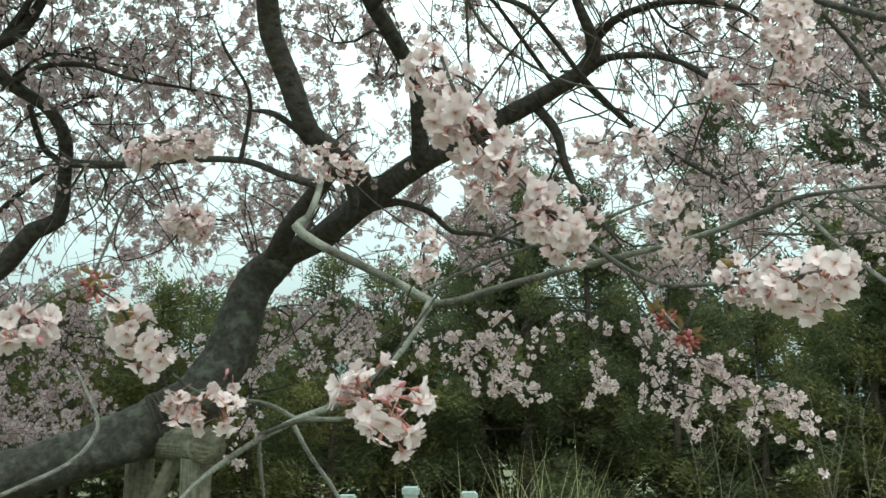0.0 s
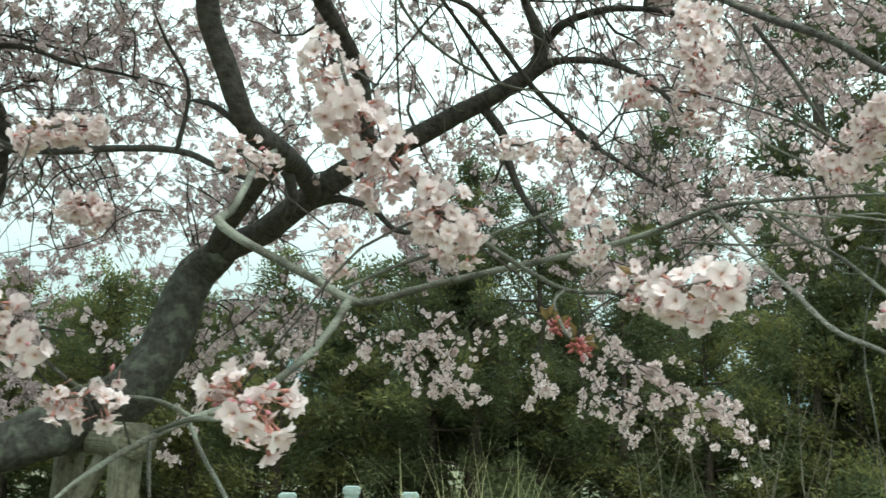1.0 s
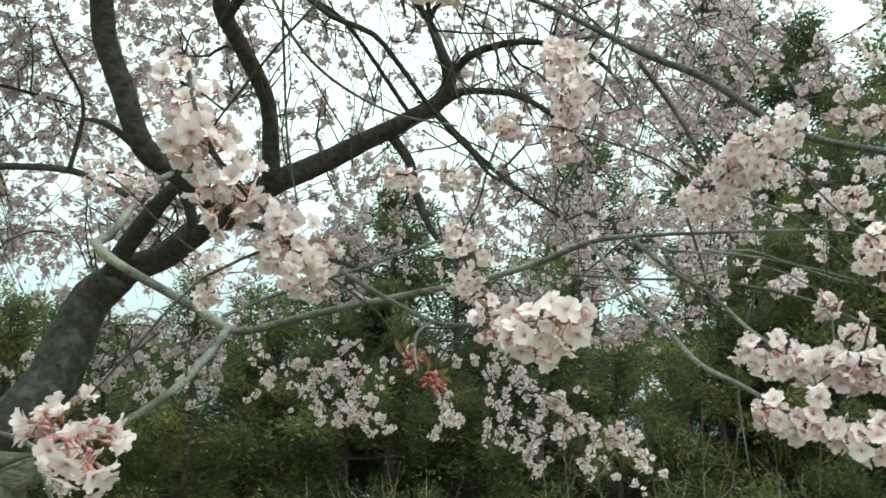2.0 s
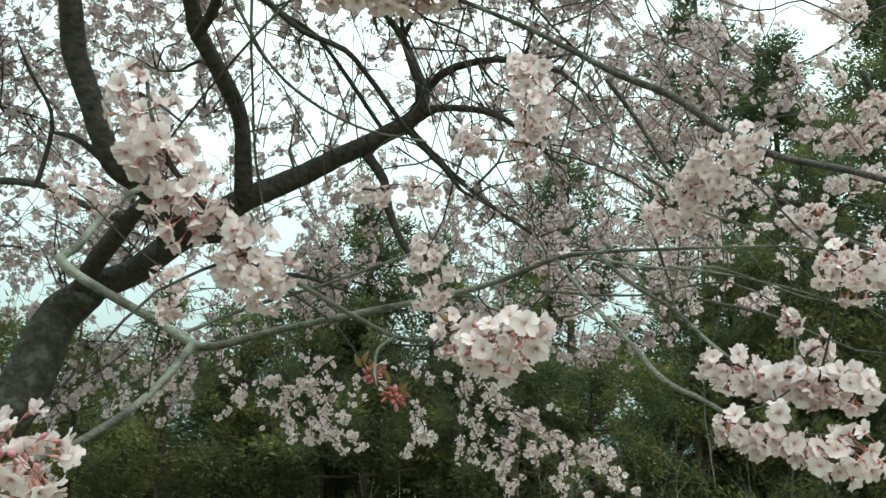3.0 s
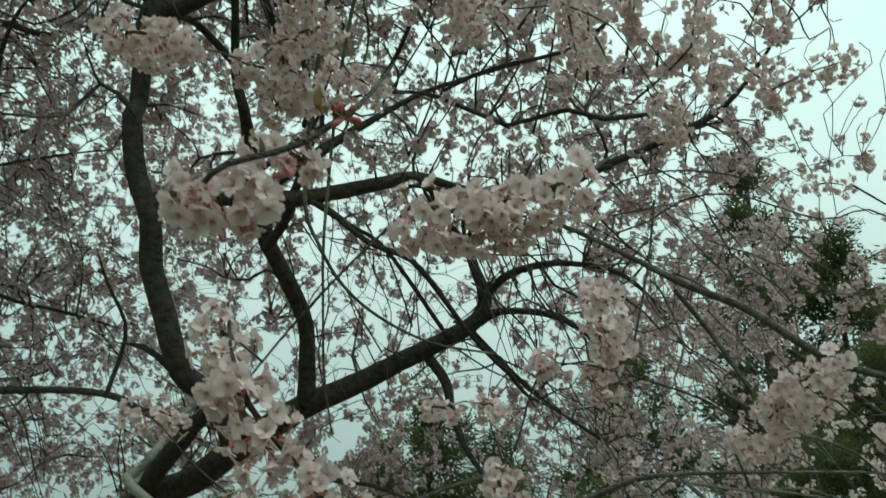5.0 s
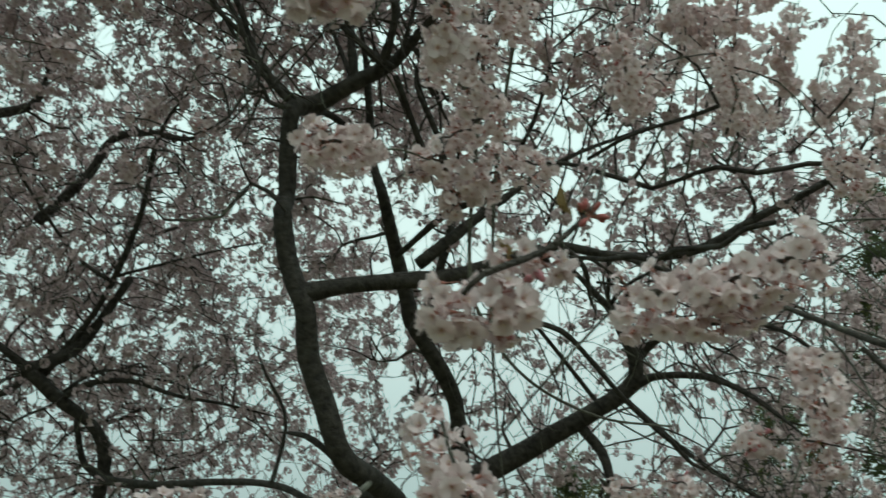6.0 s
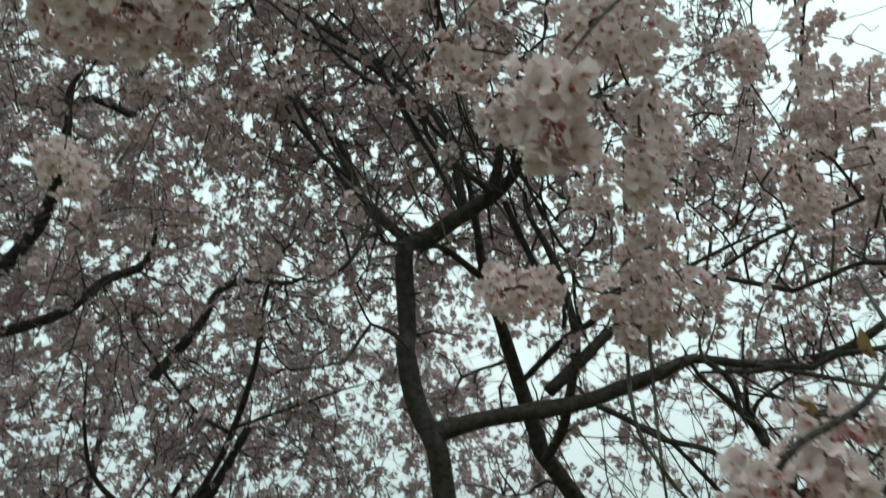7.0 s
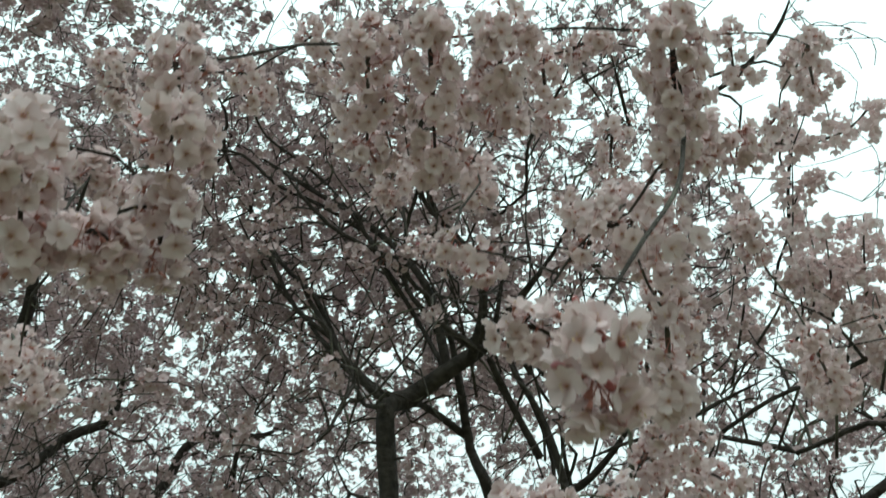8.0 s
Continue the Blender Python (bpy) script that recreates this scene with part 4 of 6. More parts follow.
# boughs that fan out above the fork of the upright stem
for bough in [
    [((-0.724, 2.833, 3.938), 0.0144), ((-0.885, 2.748, 4.078), 0.0122), ((-1.035, 2.670, 4.270), 0.0101), ((-1.216, 2.495, 4.520), 0.0072), ((-1.312, 2.339, 4.751), 0.0050)],
    [((-0.803, 2.836, 3.993), 0.0115), ((-1.025, 2.798, 4.285), 0.0086), ((-1.206, 2.753, 4.565), 0.0065), ((-1.448, 2.565, 4.777), 0.0043)],
    [((-0.494, 2.780, 3.981), 0.0130), ((-0.685, 2.545, 4.363), 0.0122), ((-0.906, 2.387, 4.589), 0.0108), ((-1.196, 2.208, 4.767), 0.0079), ((-1.470, 2.066, 4.880), 0.0050)],
    [((-0.601, 2.572, 4.280), 0.0101), ((-0.816, 2.316, 4.541), 0.0079), ((-1.070, 2.118, 4.749), 0.0065), ((-1.211, 1.911, 4.959), 0.0043)],
    [((-0.328, 2.674, 3.978), 0.0144), ((-0.466, 2.508, 4.002), 0.0115), ((-0.545, 2.309, 4.056), 0.0101), ((-0.451, 2.030, 4.197), 0.0079), ((-0.357, 1.704, 4.330), 0.0058)],
    [((-0.301, 2.651, 4.009), 0.0130), ((-0.246, 2.549, 4.132), 0.0101), ((-0.215, 2.354, 4.333), 0.0079), ((-0.063, 2.105, 4.420), 0.0072), ((0.090, 1.881, 4.456), 0.0065), ((0.230, 1.640, 4.478), 0.0058)],
    [((-0.213, 2.588, 4.090), 0.0130), ((-0.080, 2.474, 4.144), 0.0115), ((0.134, 2.369, 4.168), 0.0072), ((0.398, 2.236, 4.114), 0.0050)],
    [((0.086, 2.291, 3.965), 0.0086), ((0.035, 2.045, 4.072), 0.0072), ((0.034, 1.958, 4.082), 0.0043)],
    [((0.218, 1.714, 3.938), 0.0072), ((0.197, 1.589, 3.974), 0.0065), ((0.180, 1.484, 3.988), 0.0043)],
    [((0.597, 2.278, 3.704), 0.0050), ((0.638, 2.075, 3.763), 0.0065), ((0.654, 1.805, 3.875), 0.0058), ((0.659, 1.646, 3.869), 0.0036)],
    [((0.396, 1.688, 3.921), 0.0072), ((0.483, 1.556, 3.870), 0.0101), ((0.572, 1.479, 3.897), 0.0086), ((0.633, 1.378, 3.943), 0.0058)],
    [((-0.162, 3.235, 3.691), 0.0115), ((-0.170, 3.111, 3.895), 0.0108), ((-0.249, 2.869, 4.060), 0.0101), ((-0.283, 2.718, 4.086), 0.0101)],
    [((-0.094, 3.316, 3.752), 0.0130), ((-0.098, 3.176, 3.980), 0.0101), ((-0.191, 2.927, 4.151), 0.0072), ((-0.169, 2.766, 4.191), 0.0050)],
    [((0.287, 3.516, 3.761), 0.0072), ((0.379, 3.133, 3.984), 0.0058), ((0.374, 2.868, 4.175), 0.0043)],
    [((-0.920, 2.679, 4.144), 0.014), ((-1.097, 2.559, 4.344), 0.011), ((-1.206, 2.444, 4.543), 0.008)],
    [((-0.713, 2.687, 3.830), 0.018), ((-0.798, 2.632, 3.932), 0.016), ((-0.908, 2.522, 4.089), 0.013), ((-0.990, 2.386, 4.263), 0.010)],
    [((-0.356, 2.579, 3.912), 0.016), ((-0.522, 2.453, 4.025), 0.013), ((-0.581, 2.324, 4.142), 0.012), ((-0.799, 2.166, 4.229), 0.010), ((-0.918, 1.978, 4.342), 0.008)],
    [((-0.333, 2.569, 3.927), 0.014), ((-0.317, 2.287, 4.081), 0.012), ((-0.420, 2.027, 4.164), 0.010), ((-0.436, 1.817, 4.196), 0.008)],
    [((0.273, 2.715, 3.163), 0.007), ((0.425, 2.611, 3.096), 0.012), ((0.559, 2.498, 3.033), 0.0125), ((0.721, 2.351, 2.997), 0.012), ((0.835, 2.193, 2.983), 0.010)],
    [((0.295, 2.697, 3.191), 0.012), ((0.375, 2.776, 3.123), 0.012), ((0.407, 2.872, 3.026), 0.010)],
    [((0.638, 2.772, 3.470), 0.012), ((0.325, 2.834, 3.628), 0.010), ((-0.041, 2.957, 3.638), 0.008)],
    [((0.358, 2.405, 3.348), 0.008), ((0.637, 2.225, 3.369), 0.009), ((0.759, 2.079, 3.351), 0.009), ((0.813, 1.907, 3.374), 0.007)],
    [((0.591, 2.607, 3.366), 0.009), ((0.775, 2.459, 3.349), 0.011), ((1.008, 2.321, 3.264), 0.010), ((1.117, 2.195, 3.198), 0.007)],
    [((-0.062, 2.870, 3.154), 0.013), ((0.146, 3.026, 3.083), 0.0145), ((0.419, 3.264, 3.015), 0.0135), ((0.700, 3.521, 2.812), 0.0125), ((0.860, 3.720, 2.740), 0.0110), ((1.100, 3.800, 2.640), 0.008)],
]:
    bent = [(bough[0][0], bough[0][1] * 0.8)]
    for (p, r), (q, s) in zip(bough, bough[1:]):
        long = (Vector(q) - Vector(p)).length
        if long > 0.12:
            bent.append((tuple(np.array(p) * 0.5 + np.array(q) * 0.5 + RNG.normal(0, 0.055 * long, 3)), (r + s) * 0.39))
        bent.append((q, s * 0.76))
    main.limb("bough", bent, 8)

# ---- grey lichened branch that reaches out low and long ----
GREY = "grey-green lichen-covered branch"
main.limb("branch", [((-0.415, 3.437, 2.586), 0.0115), ((-0.406, 2.967, 2.401), 0.0106), ((-0.362, 2.504, 2.200), 0.0101), ((-0.363, 2.340, 2.098), 0.0106), ((-0.383, 2.283, 2.061), 0.0129), ((-0.324, 2.240, 2.011), 0.0119), ((-0.202, 2.184, 1.943), 0.0108), ((-0.101, 2.138, 1.888), 0.0104), ((-0.034, 2.131, 1.849), 0.0108), ((0.018, 2.117, 1.843), 0.0100),
    ((0.161, 2.102, 1.885), 0.0085), ((0.350, 2.063, 1.929), 0.0077), ((0.534, 1.987, 1.965), 0.0072), ((0.648, 1.918, 1.997), 0.0068), ((0.743, 1.845, 2.032), 0.0061), ((0.817, 1.768, 2.033), 0.0052), ((0.920, 1.634, 2.016), 0.0047), ((1.039, 1.434, 1.982), 0.0040), ((1.070, 1.307, 1.936), 0.0032), ((1.100, 1.229, 1.915), 0.0021)], 12, BARK_GREY, 0.03, 0.05, GREY)
main.limb("branch", [((-0.030, 2.106, 1.843), 0.0098), ((-0.060, 2.041, 1.777), 0.0090), ((-0.109, 1.944, 1.699), 0.0082), ((-0.195, 1.789, 1.612), 0.0078), ((-0.266, 1.628, 1.574), 0.0064), ((-0.332, 1.512, 1.529), 0.0056), ((-0.383, 1.403, 1.478), 0.0051), ((-0.409, 1.328, 1.431), 0.0043)], 12, BARK_GREY, 0.03, 0.05, GREY)
main.limb("branch", [((-0.265, 1.639, 1.576), 0.0048), ((-0.308, 1.570, 1.603), 0.0044), ((-0.355, 1.478, 1.611), 0.0039), ((-0.394, 1.416, 1.625), 0.0033), ((-0.422, 1.355, 1.662), 0.0027), ((-0.442, 1.281, 1.711), 0.0020), ((-0.465, 1.226, 1.749), 0.0016)], 10, BARK_GREY, 0.02, 0.0390)
main.limb("branch", [((-0.268, 1.628, 1.567), 0.0044), ((-0.228, 1.561, 1.518), 0.0039), ((-0.177, 1.484, 1.468), 0.0036), ((-0.139, 1.432, 1.418), 0.0031)], 10, BARK_GREY, 0.02, 0.0390)
main.limb("branch", [((-0.316, 1.568, 1.551), 0.0041), ((-0.234, 1.481, 1.576), 0.0041), ((-0.150, 1.311, 1.581), 0.0034), ((-0.089, 1.147, 1.588), 0.0023)], 10, BARK_GREY, 0.02, 0.0390)
main.limb("branch", [((-0.313, 1.548, 1.547), 0.0041), ((-0.302, 1.517, 1.497), 0.0034), ((-0.282, 1.465, 1.440), 0.0028)], 8, BARK_GREY, 0.02, 0.0390)
main.limb("branch", [((-0.718, 1.758, 1.669), 0.0023), ((-0.660, 1.728, 1.583), 0.0035), ((-0.653, 1.698, 1.541), 0.0039), ((-0.675, 1.644, 1.497), 0.0039), ((-0.735, 1.526, 1.453), 0.0039)], 8, BARK_PALE, 0.02, 0.0390)
main.limb("branch", [((0.743, 1.845, 2.030), 0.0048), ((0.804, 1.775, 1.918), 0.0045), ((0.845, 1.698, 1.841), 0.0047), ((0.875, 1.609, 1.762), 0.0047), ((0.905, 1.512, 1.720), 0.0042), ((0.919, 1.441, 1.692), 0.0033), ((0.921, 1.304, 1.663), 0.0023), ((0.966, 1.182, 1.655), 0.0017)], 10, BARK_PALE, 0.02, 0.0390)
main.limb("branch", [((0.810, 1.781, 2.034), 0.0044), ((0.857, 1.716, 1.962), 0.0041), ((0.912, 1.630, 1.894), 0.0037), ((0.944, 1.529, 1.813), 0.0033), ((0.952, 1.416, 1.771), 0.0027), ((1.013, 1.240, 1.751), 0.0017)], 10, BARK_GREY, 0.02, 0.0390)
main.limb("branch", [((-0.045, 2.128, 1.875), 0.0048), ((0.089, 2.091, 1.931), 0.0044), ((0.264, 2.003, 1.981), 0.0039), ((0.407, 1.932, 2.029), 0.0033), ((0.542, 1.852, 2.065), 0.0023)], 10, BARK_GREY, 0.02, 0.0390)
main.limb("branch", [((0.170, 1.213, 1.850), 0.0028), ((0.208, 1.310, 1.849), 0.0036), ((0.295, 1.453, 1.828), 0.0039), ((0.377, 1.490, 1.800), 0.0037), ((0.435, 1.318, 1.782), 0.0031), ((0.459, 1.162, 1.768), 0.0023), ((0.493, 1.102, 1.773), 0.0016)], 10, BARK_GREY, 0.02, 0.0390)
main.limb("branch", [((0.364, 1.493, 1.801), 0.0028), ((0.332, 1.401, 1.771), 0.0025), ((0.316, 1.255, 1.725), 0.0022), ((0.314, 1.175, 1.698), 0.0016)], 8, BARK_GREY, 0.02, 0.0390)
main.limb("branch", [((-0.011, 1.194, 2.113), 0.0023), ((0.012, 1.143, 2.026), 0.0027), ((0.042, 1.143, 1.963), 0.0028), ((0.089, 1.177, 1.910), 0.0028), ((0.128, 1.181, 1.879), 0.0028), ((0.170, 1.213, 1.850), 0.0028)], 8, BARK_GREY, 0.02, 0.0390)
main.limb("branch", [((0.511, 2.281, 2.431), 0.0031), ((0.324, 2.192, 2.424), 0.0035), ((0.152, 2.067, 2.467), 0.0039), ((0.052, 1.965, 2.556), 0.0043), ((0.006, 1.850, 2.684), 0.0047), ((0.050, 1.490, 3.054), 0.0051)], 8, BARK_GREY, 0.02, 0.0390)
main.limb("branch", [((0.102, 2.263, 2.191), 0.0023), ((0.075, 2.174, 2.310), 0.0030), ((0.062, 2.065, 2.458), 0.0031), ((0.056, 1.942, 2.602), 0.0039), ((0.070, 1.754, 2.890), 0.0043), ((0.111, 1.505, 3.042), 0.0047)], 8, BARK_GREY, 0.02, 0.0390)
main.limb("branch", [((1.410, 1.230, 2.028), 0.0020), ((1.315, 1.371, 2.076), 0.0045), ((1.232, 1.533, 2.167), 0.0070), ((1.167, 1.672, 2.238), 0.0078), ((1.119, 1.787, 2.325), 0.0086), ((1.040, 1.892, 2.448), 0.0090), ((0.963, 2.047, 2.566), 0.0088), ((0.920, 2.274, 2.729), 0.0080), ((0.867, 2.497, 2.894), 0.0076), ((0.792, 2.718, 3.057), 0.0078), ((0.546, 3.216, 3.439), 0.0100)], 10, BARK_TWIG, 0.03, 0.0390)
main.limb("branch", [((0.954, 2.104, 2.575), 0.0062), ((1.047, 2.117, 2.463), 0.0059), ((1.139, 2.130, 2.321), 0.0047), ((1.158, 2.135, 2.278), 0.0031)], 8, BARK_TWIG, 0.03, 0.0390)

# ---- long arching twigs that cross in front of the sky ----
def twig_fan(a, b, c, d, count, r, lift, mat):
    """Single twigs from places between a and b to places between c and d."""
    a, b, c, d = (np.array(q, float) for q in (a, b, c, d))
    for k in range(count):
        s, e = a + (b - a) * RND.random(), c + (d - c) * (k + RND.random()) / count
        s, e = s + RNG.normal(0, 0.12, 3), e + RNG.normal(0, 0.2, 3)
        rows = wavy(s, e, r * RND.uniform(0.6, 1.15), 0.0014, lift * RND.uniform(-0.2, 1.5), 0.085, 0.06)
        v, f, u = tube(rows, 6)
        mesh_object("twig", v, f, [mat], main.ob, u)
        main.nodes = np.vstack([main.nodes, rows])


twig_fan((0.993, 2.958, 3.166), (1.101, 1.806, 2.298), (1.253, 2.719, 1.934), (1.445, 1.749, 2.212), 11, 0.0038, 0.16, BARK_GREY)
twig_fan((0.411, 4.116, 2.976), (1.006, 3.548, 3.377), (1.122, 4.076, 2.369), (1.753, 3.108, 2.733), 11, 0.0050, 0.10, BARK_TWIG)
twig_fan((0.762, 1.870, 2.036), (0.881, 1.776, 2.040), (1.063, 2.055, 1.926), (1.231, 1.731, 2.006), 9, 0.0035, 0.06, BARK_GREY)
twig_fan((0.251, 3.162, 3.302), (0.676, 3.133, 3.240), (0.669, 3.683, 2.694), (1.270, 3.060, 2.364), 8, 0.005, 0.10, BARK_TWIG)
twig_fan((-0.100, 4.200, 2.800), (0.600, 3.960, 3.140), (-0.350, 4.000, 3.600), (0.500, 3.900, 3.850), 12, 0.0040, 0.05, BARK_TWIG)
twig_fan((-0.300, 3.700, 3.400), (0.300, 3.750, 3.600), (-0.050, 4.300, 2.950), (0.750, 4.100, 3.350), 9, 0.0036, 0.06, BARK_TWIG)
twig_fan((-2.011, 4.622, 2.879), (-0.829, 3.571, 2.600), (-2.252, 4.870, 2.208), (-1.035, 4.428, 2.296), 12, 0.006, 0.08, BARK_TWIG)
twig_fan((0.600, 3.270, 3.432), (1.106, 3.092, 3.551), (0.657, 3.727, 2.849), (1.726, 3.012, 2.985), 7, 0.005, 0.08, BARK_TWIG)
twig_fan((-0.706, 2.855, 3.912), (-0.283, 2.718, 4.086), (-1.629, 2.533, 4.714), (-0.492, 1.857, 4.812), 10, 0.006, 0.02, BARK_TWIG)
twig_fan((-0.283, 2.718, 4.086), (-0.116, 3.315, 3.754), (-0.376, 1.888, 4.567), (0.491, 2.373, 4.095), 12, 0.007, 0.02, BARK_TWIG)

# ---- twigs and blossoms that fill the crown ----
def pom_arrays(n, radius, rng, simple):
    """A ball of n simple notched flowers: verts, faces, uv."""
    V, F, U = [], [], []
    for i in range(n):
        z = 1 - 2 * (i + 0.5) / n
        th = i * 2.39996 + rng.uniform(-0.5, 0.5)
        d = Vector((math.sqrt(1 - z * z) * math.cos(th), math.sqrt(1 - z * z) * math.sin(th), z))
        d = (d + Vector((rng.gauss(0, 0.3), rng.gauss(0, 0.3), rng.gauss(-0.15, 0.3)))).normalized()
        c = d * radius * rng.uniform(0.5, 1.0)
        face = (d + Vector((rng.gauss(0, 0.35), rng.gauss(0, 0.35), rng.gauss(-0.1, 0.35)))).normalized()
        q = face.to_track_quat("Z", "Y")
        size = rng.uniform(0.9, 1.12)
        cup = rng.uniform(0.35, 1.1)
        turn = rng.uniform(0, 6.28)
        for k in range(5):
            a = turn + k * 1.2566
            b = len(V)
            L, W = 0.0155 * size, 0.0080 * size
            pts = [(0.04, 0, 0), (0.92, -1.15, 0.9), (0.92, 1.15, 0.9)] if simple else [(0.04, 0, 0), (0.66, -1, 0.4), (1.0, 0, 1), (0.66, 1, 0.4)]
            for s, e, h in pts:
                p = Vector((math.cos(a) * L * s - math.sin(a) * W * e, math.sin(a) * L * s + math.cos(a) * W * e, cup * L * h))
                V.append(tuple(c + q @ p))
                U.append((0.5, s))
            F.append(list(range(b, b + len(pts))))
    return np.array(V), F, np.array(U)


POM_SIZES = ((5, 0.018), (6, 0.021), (4, 0.016), (8, 0.025), (6, 0.020), (3, 0.016))
POMS = [pom_arrays(n, r, random.Random(50 + k), False) for k, (n, r) in enumerate(POM_SIZES)]
POMS_SIMPLE = [pom_arrays(n, r, random.Random(70 + k), True) for k, (n, r) in enumerate(POM_SIZES)]


def blossom_mass(name, places, tree, label, size=1.0, shapes=POMS, mat=PETAL_SHADED):
    """All the far flower balls of one tree as one mesh."""
    V, F, U, at = [], [], [], 0
    places = np.asarray(places)
    for k, (tv, tf, tu) in enumerate(shapes):
        p = places[k :: len(shapes)]
        T = turn_matrices(RNG.normal(0, 1, (len(p), 3)), RNG.normal(0, 1, (len(p), 3)))
        v = (np.einsum("nij,kj->nki", T, tv) * size * RNG.uniform(0.85, 1.2, len(p))[:, None, None] + p[:, None]).reshape(-1, 3)
        f = (np.array(tf)[None] + (np.arange(len(p)) * len(tv))[:, None, None]).reshape(-1, len(tf[0]))
        V.append(v)
        F.append(f + at)
        U.append(np.tile(tu, (len(p), 1)))
        at += len(v)
    V, F, U = np.vstack(V), np.vstack(F), np.vstack(U)
    me = bpy.data.meshes.new(name)
    me.vertices.add(len(V))
    me.vertices.foreach_set("co", V.astype(np.float32).ravel())
    me.loops.add(F.size)
    me.loops.foreach_set("vertex_index", F.astype(np.int32).ravel())
    me.polygons.add(len(F))
    me.polygons.foreach_set("loop_start", np.arange(0, F.size, F.shape[1], dtype=np.int32))
    me.materials.append(mat)
    layer = me.uv_layers.new(name="UVMap")
    layer.data.foreach_set("uv", U[F.ravel()].astype(np.float32).ravel())
    me.update(calc_edges=True)
    ob = new(name, me)
    attach(ob, tree.ob)
    tagged(ob, label, kind="stuff")
    return ob


def boxes_sample(boxes):
    """A random place in one of the crown's boxes: x0, x1, y0, y1, z0, z1, weight."""
    w = [b[6] for b in boxes]
    b = RND.choices(boxes, w)[0]
    return np.array([RND.uniform(b[0], b[1]), RND.uniform(b[2], b[3]), RND.uniform(b[4], b[5])])


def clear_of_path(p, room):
    """Whether a place keeps away from the camera's spot under the tree."""
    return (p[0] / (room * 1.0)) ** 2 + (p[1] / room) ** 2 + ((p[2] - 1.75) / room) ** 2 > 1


def fill_crown(tree, boxes, n_branch, n_twig, reach, room, gap, keep, mat=BARK_TWIG, droop=0.10, sides=3):
    """Grows thin branches step by step from the nearest wood towards places in the crown, then short twigs, then flowers along them."""
    lines, spots = [], []
    nodes = tree.nodes[tree.nodes[:, 3] > 0.0055]
    used = np.zeros(len(nodes))
    for _ in range(n_branch):
        p = boxes_sample(boxes)
        if not clear_of_path(p, room) or not keep(p):
            continue
        d = np.linalg.norm(nodes[:, :3] - p, axis=1) + used * 0.12 + RNG.uniform(0, 0.12, len(nodes))
        k = int(np.argmin(d))
        s = nodes[k, :3]
        far = np.linalg.norm(p - s)
        if far > 3.2 or far < 0.2:
            continue
        e = s + (p - s) * min(1.0, RND.uniform(0.55, 1.1) / far)
        r0 = max(0.0028, min(nodes[k, 3] * 0.72, 0.011))
        rows = arch(s, e, r0, max(0.0026, r0 * 0.55), droop, 0.085, 0.11)
        if not all(clear_of_path(q, room * 0.92) for q in rows[:, :3]):
            continue
        used[max(0, k - 3) : k + 4] += 1
        lines.append(rows)
        nodes = np.vstack([nodes, rows])
        used = np.r_[used, np.zeros(len(rows))]
    for _ in range(n_twig):
        p = boxes_sample(boxes)
        if not clear_of_path(p, room) or not keep(p):
            continue
        d = np.linalg.norm(nodes[:, :3] - p, axis=1) + used * 0.02
        k = int(np.argmin(d))
        s = nodes[k, :3]
        far = np.linalg.norm(p - s)
        if far > reach:
            continue
        used[k] += 1
        e = s + (p - s) / (far + 1e-6) * min(0.6, max(0.22, far))
        rows = arch(s, e, min(0.0060, nodes[k, 3] * 0.95), 0.0022, droop * 0.8, 0.09, 0.13)
        lines.append(rows)
        L = np.linalg.norm(np.diff(rows[:, :3], axis=0), axis=1).sum()
        full = RND.random()
        m = 0 if full < 0.31 else max(2, int(L / (gap * (1.6 if full < 0.4 else 0.62))))
        for j in range(m):
            q = rows[int((j + RND.random()) / m * (len(rows) - 1)), :3] if RND.random() < 0.86 else None
            if q is not None and clear_of_path(q, room):
                spots.append(q + RNG.normal(0, 0.012, 3) + (0, 0, -0.012))
    tree.nodes = nodes
    v, f, u = join_tubes(lines, sides)
    ob = mesh_object("twig_mass", v, f, [mat], tree.ob, u)
    tagged(ob, "fine arching twigs", kind="stuff")
    return spots


# thin places of the crown, cut to fit the camera's view, as wedges from its spot: x over y, rise over run, distance,
# share of the twigs that grow there
VIEW_GAPS = [
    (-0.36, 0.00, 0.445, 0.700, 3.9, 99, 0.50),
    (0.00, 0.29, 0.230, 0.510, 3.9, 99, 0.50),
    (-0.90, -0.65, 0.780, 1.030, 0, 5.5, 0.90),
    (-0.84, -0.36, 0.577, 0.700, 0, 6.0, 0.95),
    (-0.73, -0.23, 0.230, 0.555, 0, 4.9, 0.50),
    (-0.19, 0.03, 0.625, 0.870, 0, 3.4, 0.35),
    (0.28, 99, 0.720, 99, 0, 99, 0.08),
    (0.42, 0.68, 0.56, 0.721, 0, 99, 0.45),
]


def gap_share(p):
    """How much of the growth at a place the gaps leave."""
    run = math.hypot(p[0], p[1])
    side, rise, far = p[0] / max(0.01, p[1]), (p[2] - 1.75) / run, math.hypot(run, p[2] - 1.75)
    for s0, s1, r0, r1, near, end, share in VIEW_GAPS:
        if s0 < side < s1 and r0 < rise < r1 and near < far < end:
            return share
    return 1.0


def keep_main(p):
    """Thins the crown where the camera's view should show sky through it."""
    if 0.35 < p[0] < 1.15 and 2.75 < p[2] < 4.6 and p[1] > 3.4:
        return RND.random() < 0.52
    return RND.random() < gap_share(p)


